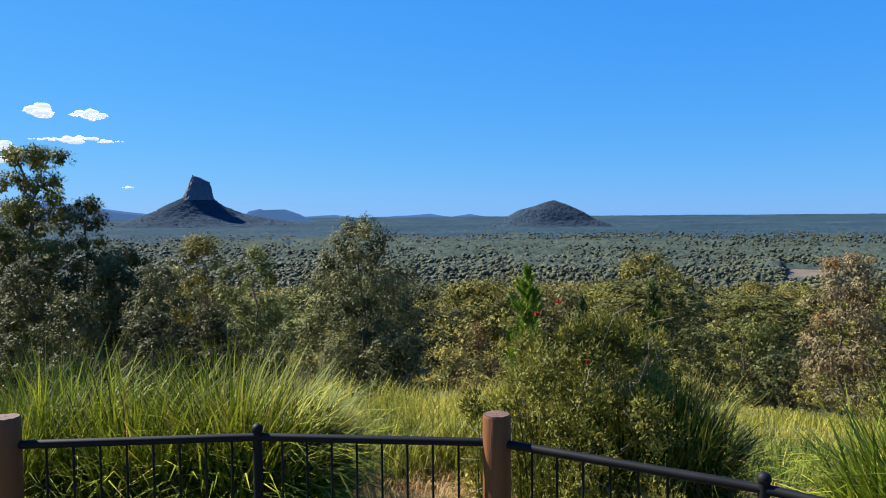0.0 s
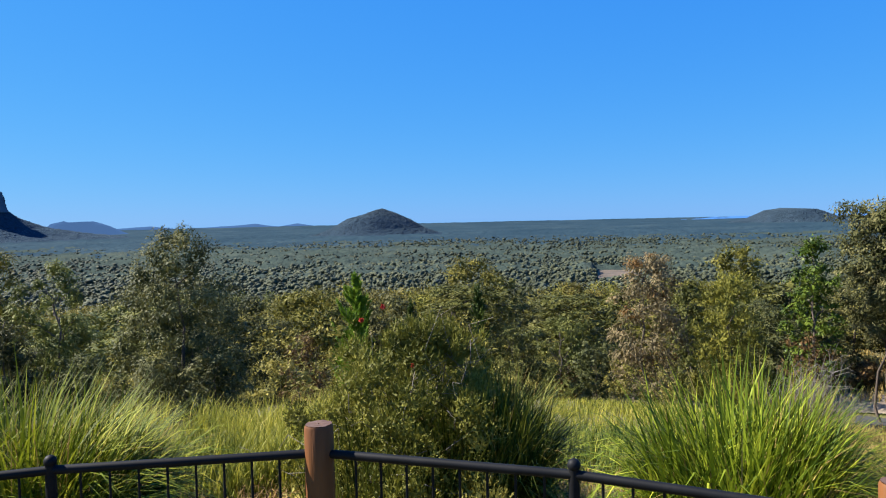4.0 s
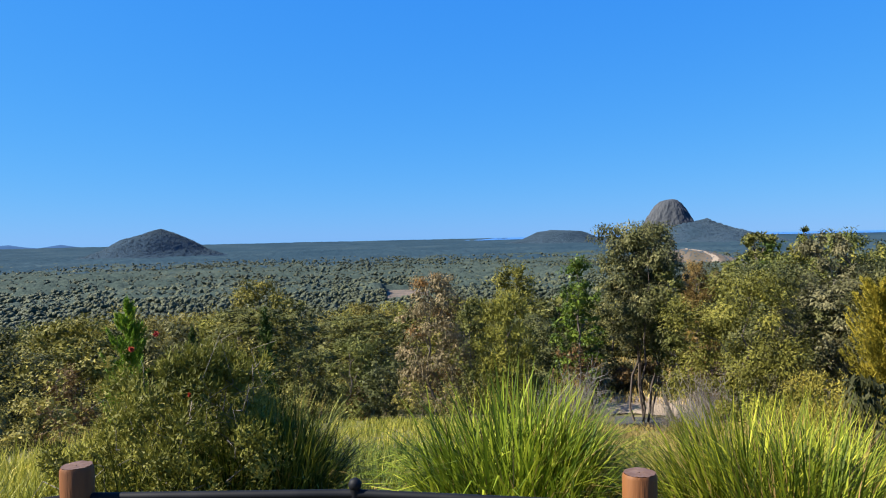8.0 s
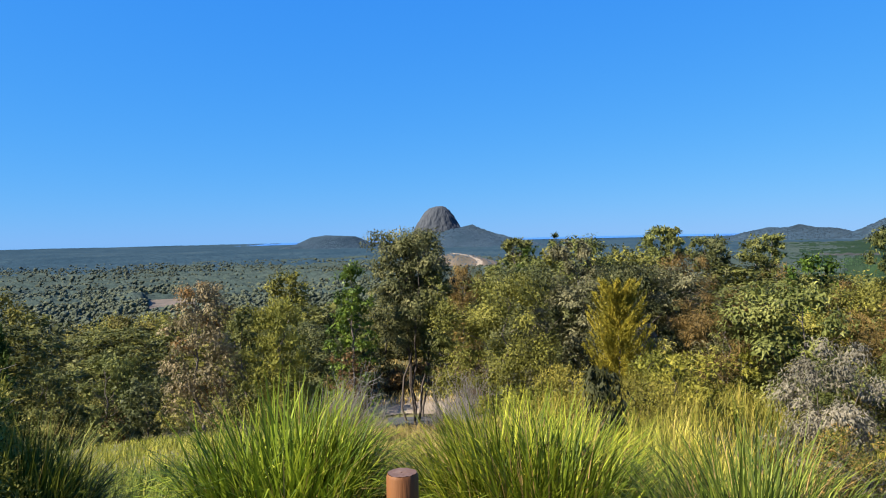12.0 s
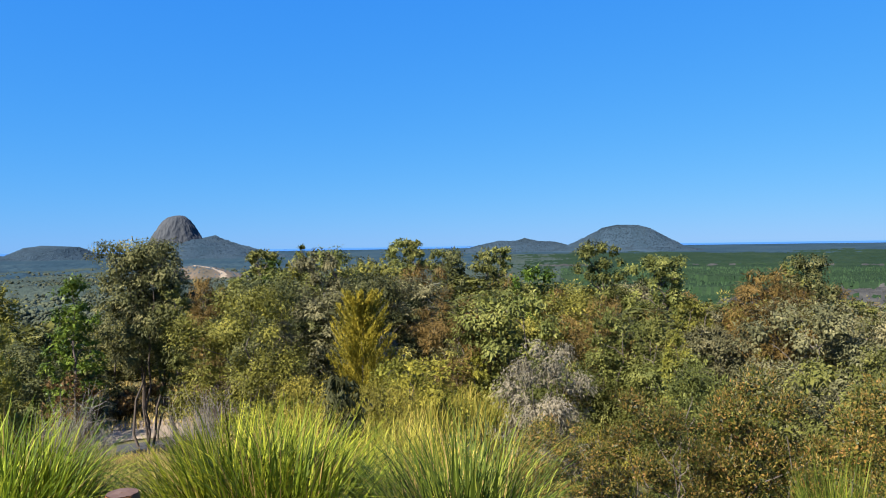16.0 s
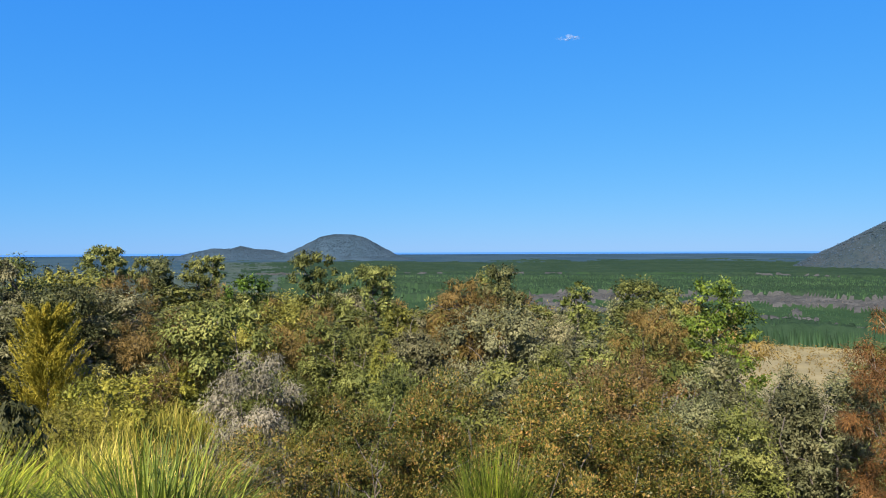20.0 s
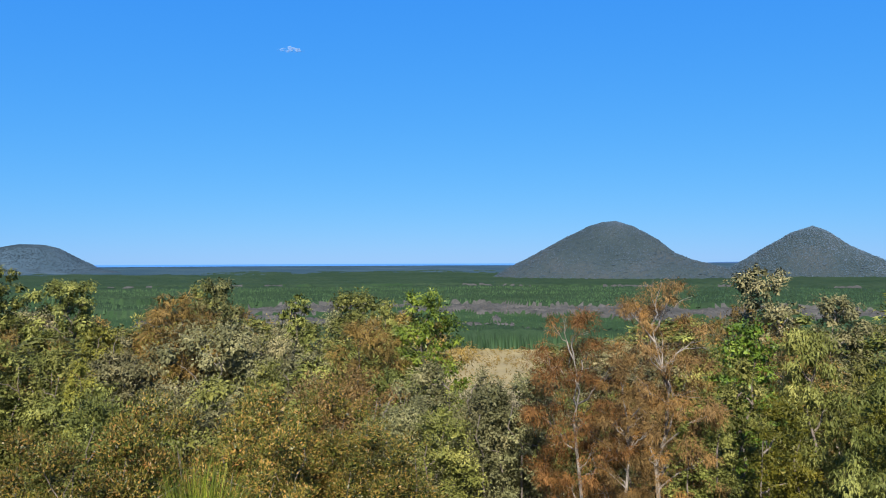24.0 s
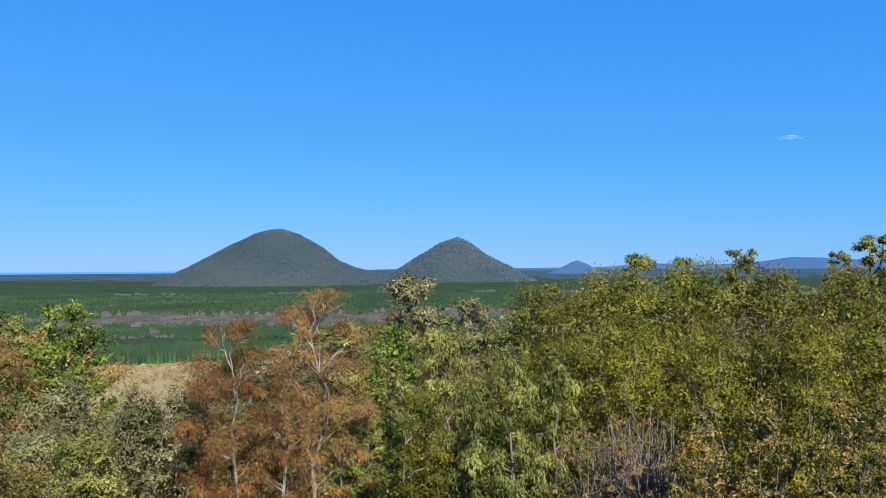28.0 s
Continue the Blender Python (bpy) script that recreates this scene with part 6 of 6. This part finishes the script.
scatter("grass", "weed", "sunlit grass at the foot of the bushes", 9000, (52, 84, 5.2, 9.5), (0.15, 0.5), (0.006, 0.014), (0.2, 1.3), 17)
scatter("straw", "straw", "dry straw-coloured grass at the foot of the bushes", 7000, (48, 110, 4.2, 10), (0.12, 0.4), (0.004, 0.010), (0.5, 2.0), 18)


scatter("straw", "straw", "dry straw-coloured grass round the car park", 15000, (36, 57, 9, 27), (0.15, 0.5), (0.008, 0.022), (0.3, 1.6), 19)
scatter("straw", "straw", "dry grass and litter behind the car park", 6000, (37, 56, 35.5, 47), (0.2, 0.7), (0.02, 0.05), (0.3, 1.6), 20)


# ---- flowering shrub behind the fence ----
def tangle_shrub(x, y, H, W, seed):
    r = np.random.default_rng(seed)
    ob = new("flowering_shrub", None)
    spots = clump_spots("bush", H, W, 0.02, 170, r)
    V, F = foliage(spots, W * 0.08 * r.uniform(0.7, 1.3, len(spots)), 36000, 0.033, 0.010, -0.4, r, 0.9)
    part("crown", mesh_of("crown", V, F, "tangle"), ob)
    pieces = []
    for k in range(60):
        s = spots[r.integers(len(spots))]
        e = s * 1.05 + r.normal(size=3) * [0.15, 0.15, 0.1] + [0, 0, 0.08]
        pieces.append(tube(bent(s * 0.65, e, r, 0.2, 7), 0.0035 * np.linspace(1, 0.35, 7), 5))
    part("stem_tangle", mesh_of("stem_tangle", *join(pieces), "twig", None, True), ob, "tangled pale grey stems")
    m = 1000
    q = np.sqrt(r.uniform(0, 1, m))
    a = r.uniform(0, 2 * np.pi, m)
    foot = np.stack([q * np.cos(a) * W * 0.46, q * np.sin(a) * W * 0.46, np.full(m, 0.0)], -1)
    V, F = blades(foot, a + r.normal(size=m), H * r.uniform(0.4, 0.95, m) * (1.05 - 0.35 * q**2), r.uniform(0.008, 0.014, m), r.uniform(0.1, 0.9, m))
    part("grass_tuft", mesh_of("grass_tuft", V, F, "lomandra_deep"), ob, "deep green grass growing through it")
    for dx, dy, z in ((-0.02, -0.05, 1.04), (-0.18, 0.1, 1.40), (-0.32, 0.1, 1.32)):
        c = np.array([dx, dy, z])
        off = unit(r.normal(size=(60, 3)))
        V, F = leaves(c + off * 0.010, off, r.normal(size=(60, 3)), 0.024, 0.008)
        part("flower", mesh_of("flower", V, F, "flower"), ob, "red bottlebrush-like flower head")
    ob.matrix_basis = pose(x, y, float(ground(x, y)))
    return tagged(ob, label="tangled flowering shrub with red blooms and grey stems", category="shrub")


tangle_shrub(0.92, 4.55, 1.22, 1.55, 31)


# ---- clouds ----
def cloud(az, el, wide, tall, seed, label, puffs=26, mat="cloud"):
    r = np.random.default_rng(seed)
    d = 4600
    pieces = []
    for k in range(puffs):
        u = r.uniform(-1, 1) if mat == "cloud" else r.triangular(-1, 0, 1)
        c = heading(az + u * wide / 2, el + (r.uniform(-0.3, 0.6)) * tall * (1 - abs(u)) )
        s = d * radians(tall) * r.uniform(0.25, 0.6) * (1.1 - abs(u))
        V, F = sphere(np.zeros(3), 1.0, 16, 11)
        n = fractal(V[:, 0] * 2 + k, V[:, 1] * 2 + V[:, 2] * 1.7, seed + k, 3)
        V = V * (0.7 + 0.6 * n)[:, None] * ([s * 1.5, s * 1.5, s * 0.7] if mat == "cloud" else [s * 0.5, s * 0.5, s * 0.12])
        pieces.append((V + np.array(c) * d, F))
    V, F = join(pieces)
    tagged(new("cloud", mesh_of("cloud", V, F, mat, None, True)), label=label, category="cloud", kind="structure")



cloud(-28.8, 7.15, 1.9, 0.8, 71, "small white fair-weather cloud")
cloud(-25.7, 7.05, 2.6, 0.7, 72, "small flat-based white cloud")
cloud(-26.5, 5.3, 6.2, 0.45, 73, "ragged strip of thin white cloud", 46)
cloud(-31.0, 4.75, 1.6, 0.5, 74, "small white cloud low over the range")
cloud(-31.0, 3.85, 1.8, 0.4, 75, "small white cloud low over the range")
cloud(-23.3, 2.05, 0.9, 0.14, 76, "tiny wisp of white cloud")
cloud(99.1, 15.88, 2.6, 0.50, 77, "faint wisp of high cloud", 70, "wisp")
cloud(162.4, 8.93, 3.2, 0.40, 78, "faint long wisp of cloud", 70, "wisp")

# car park and bare tracks below the lookout
for name, mat, a0, a1, r0, r1, lab, cat in (
    ("road", "asphalt", 43.0, 47.4, 27.5, 33.0, "grey asphalt of a small car park", "road"),
    ("road", "track", 40.5, 51.0, 33.5, 37.2, "strip of bare sandy earth beside the car park", "track"),
    ("road", "asphalt", 47.0, 57.0, 44.0, 50.0, "grey asphalt road among the trees", "road"),
):
    me = polar_sheet(np.linspace(a0, a1, 40), np.linspace(r0, r1, 20), lambda x, y: ground(x, y) + 0.05, name, mat)
    tagged(new(name, me), label=lab, category=cat, kind="structure")
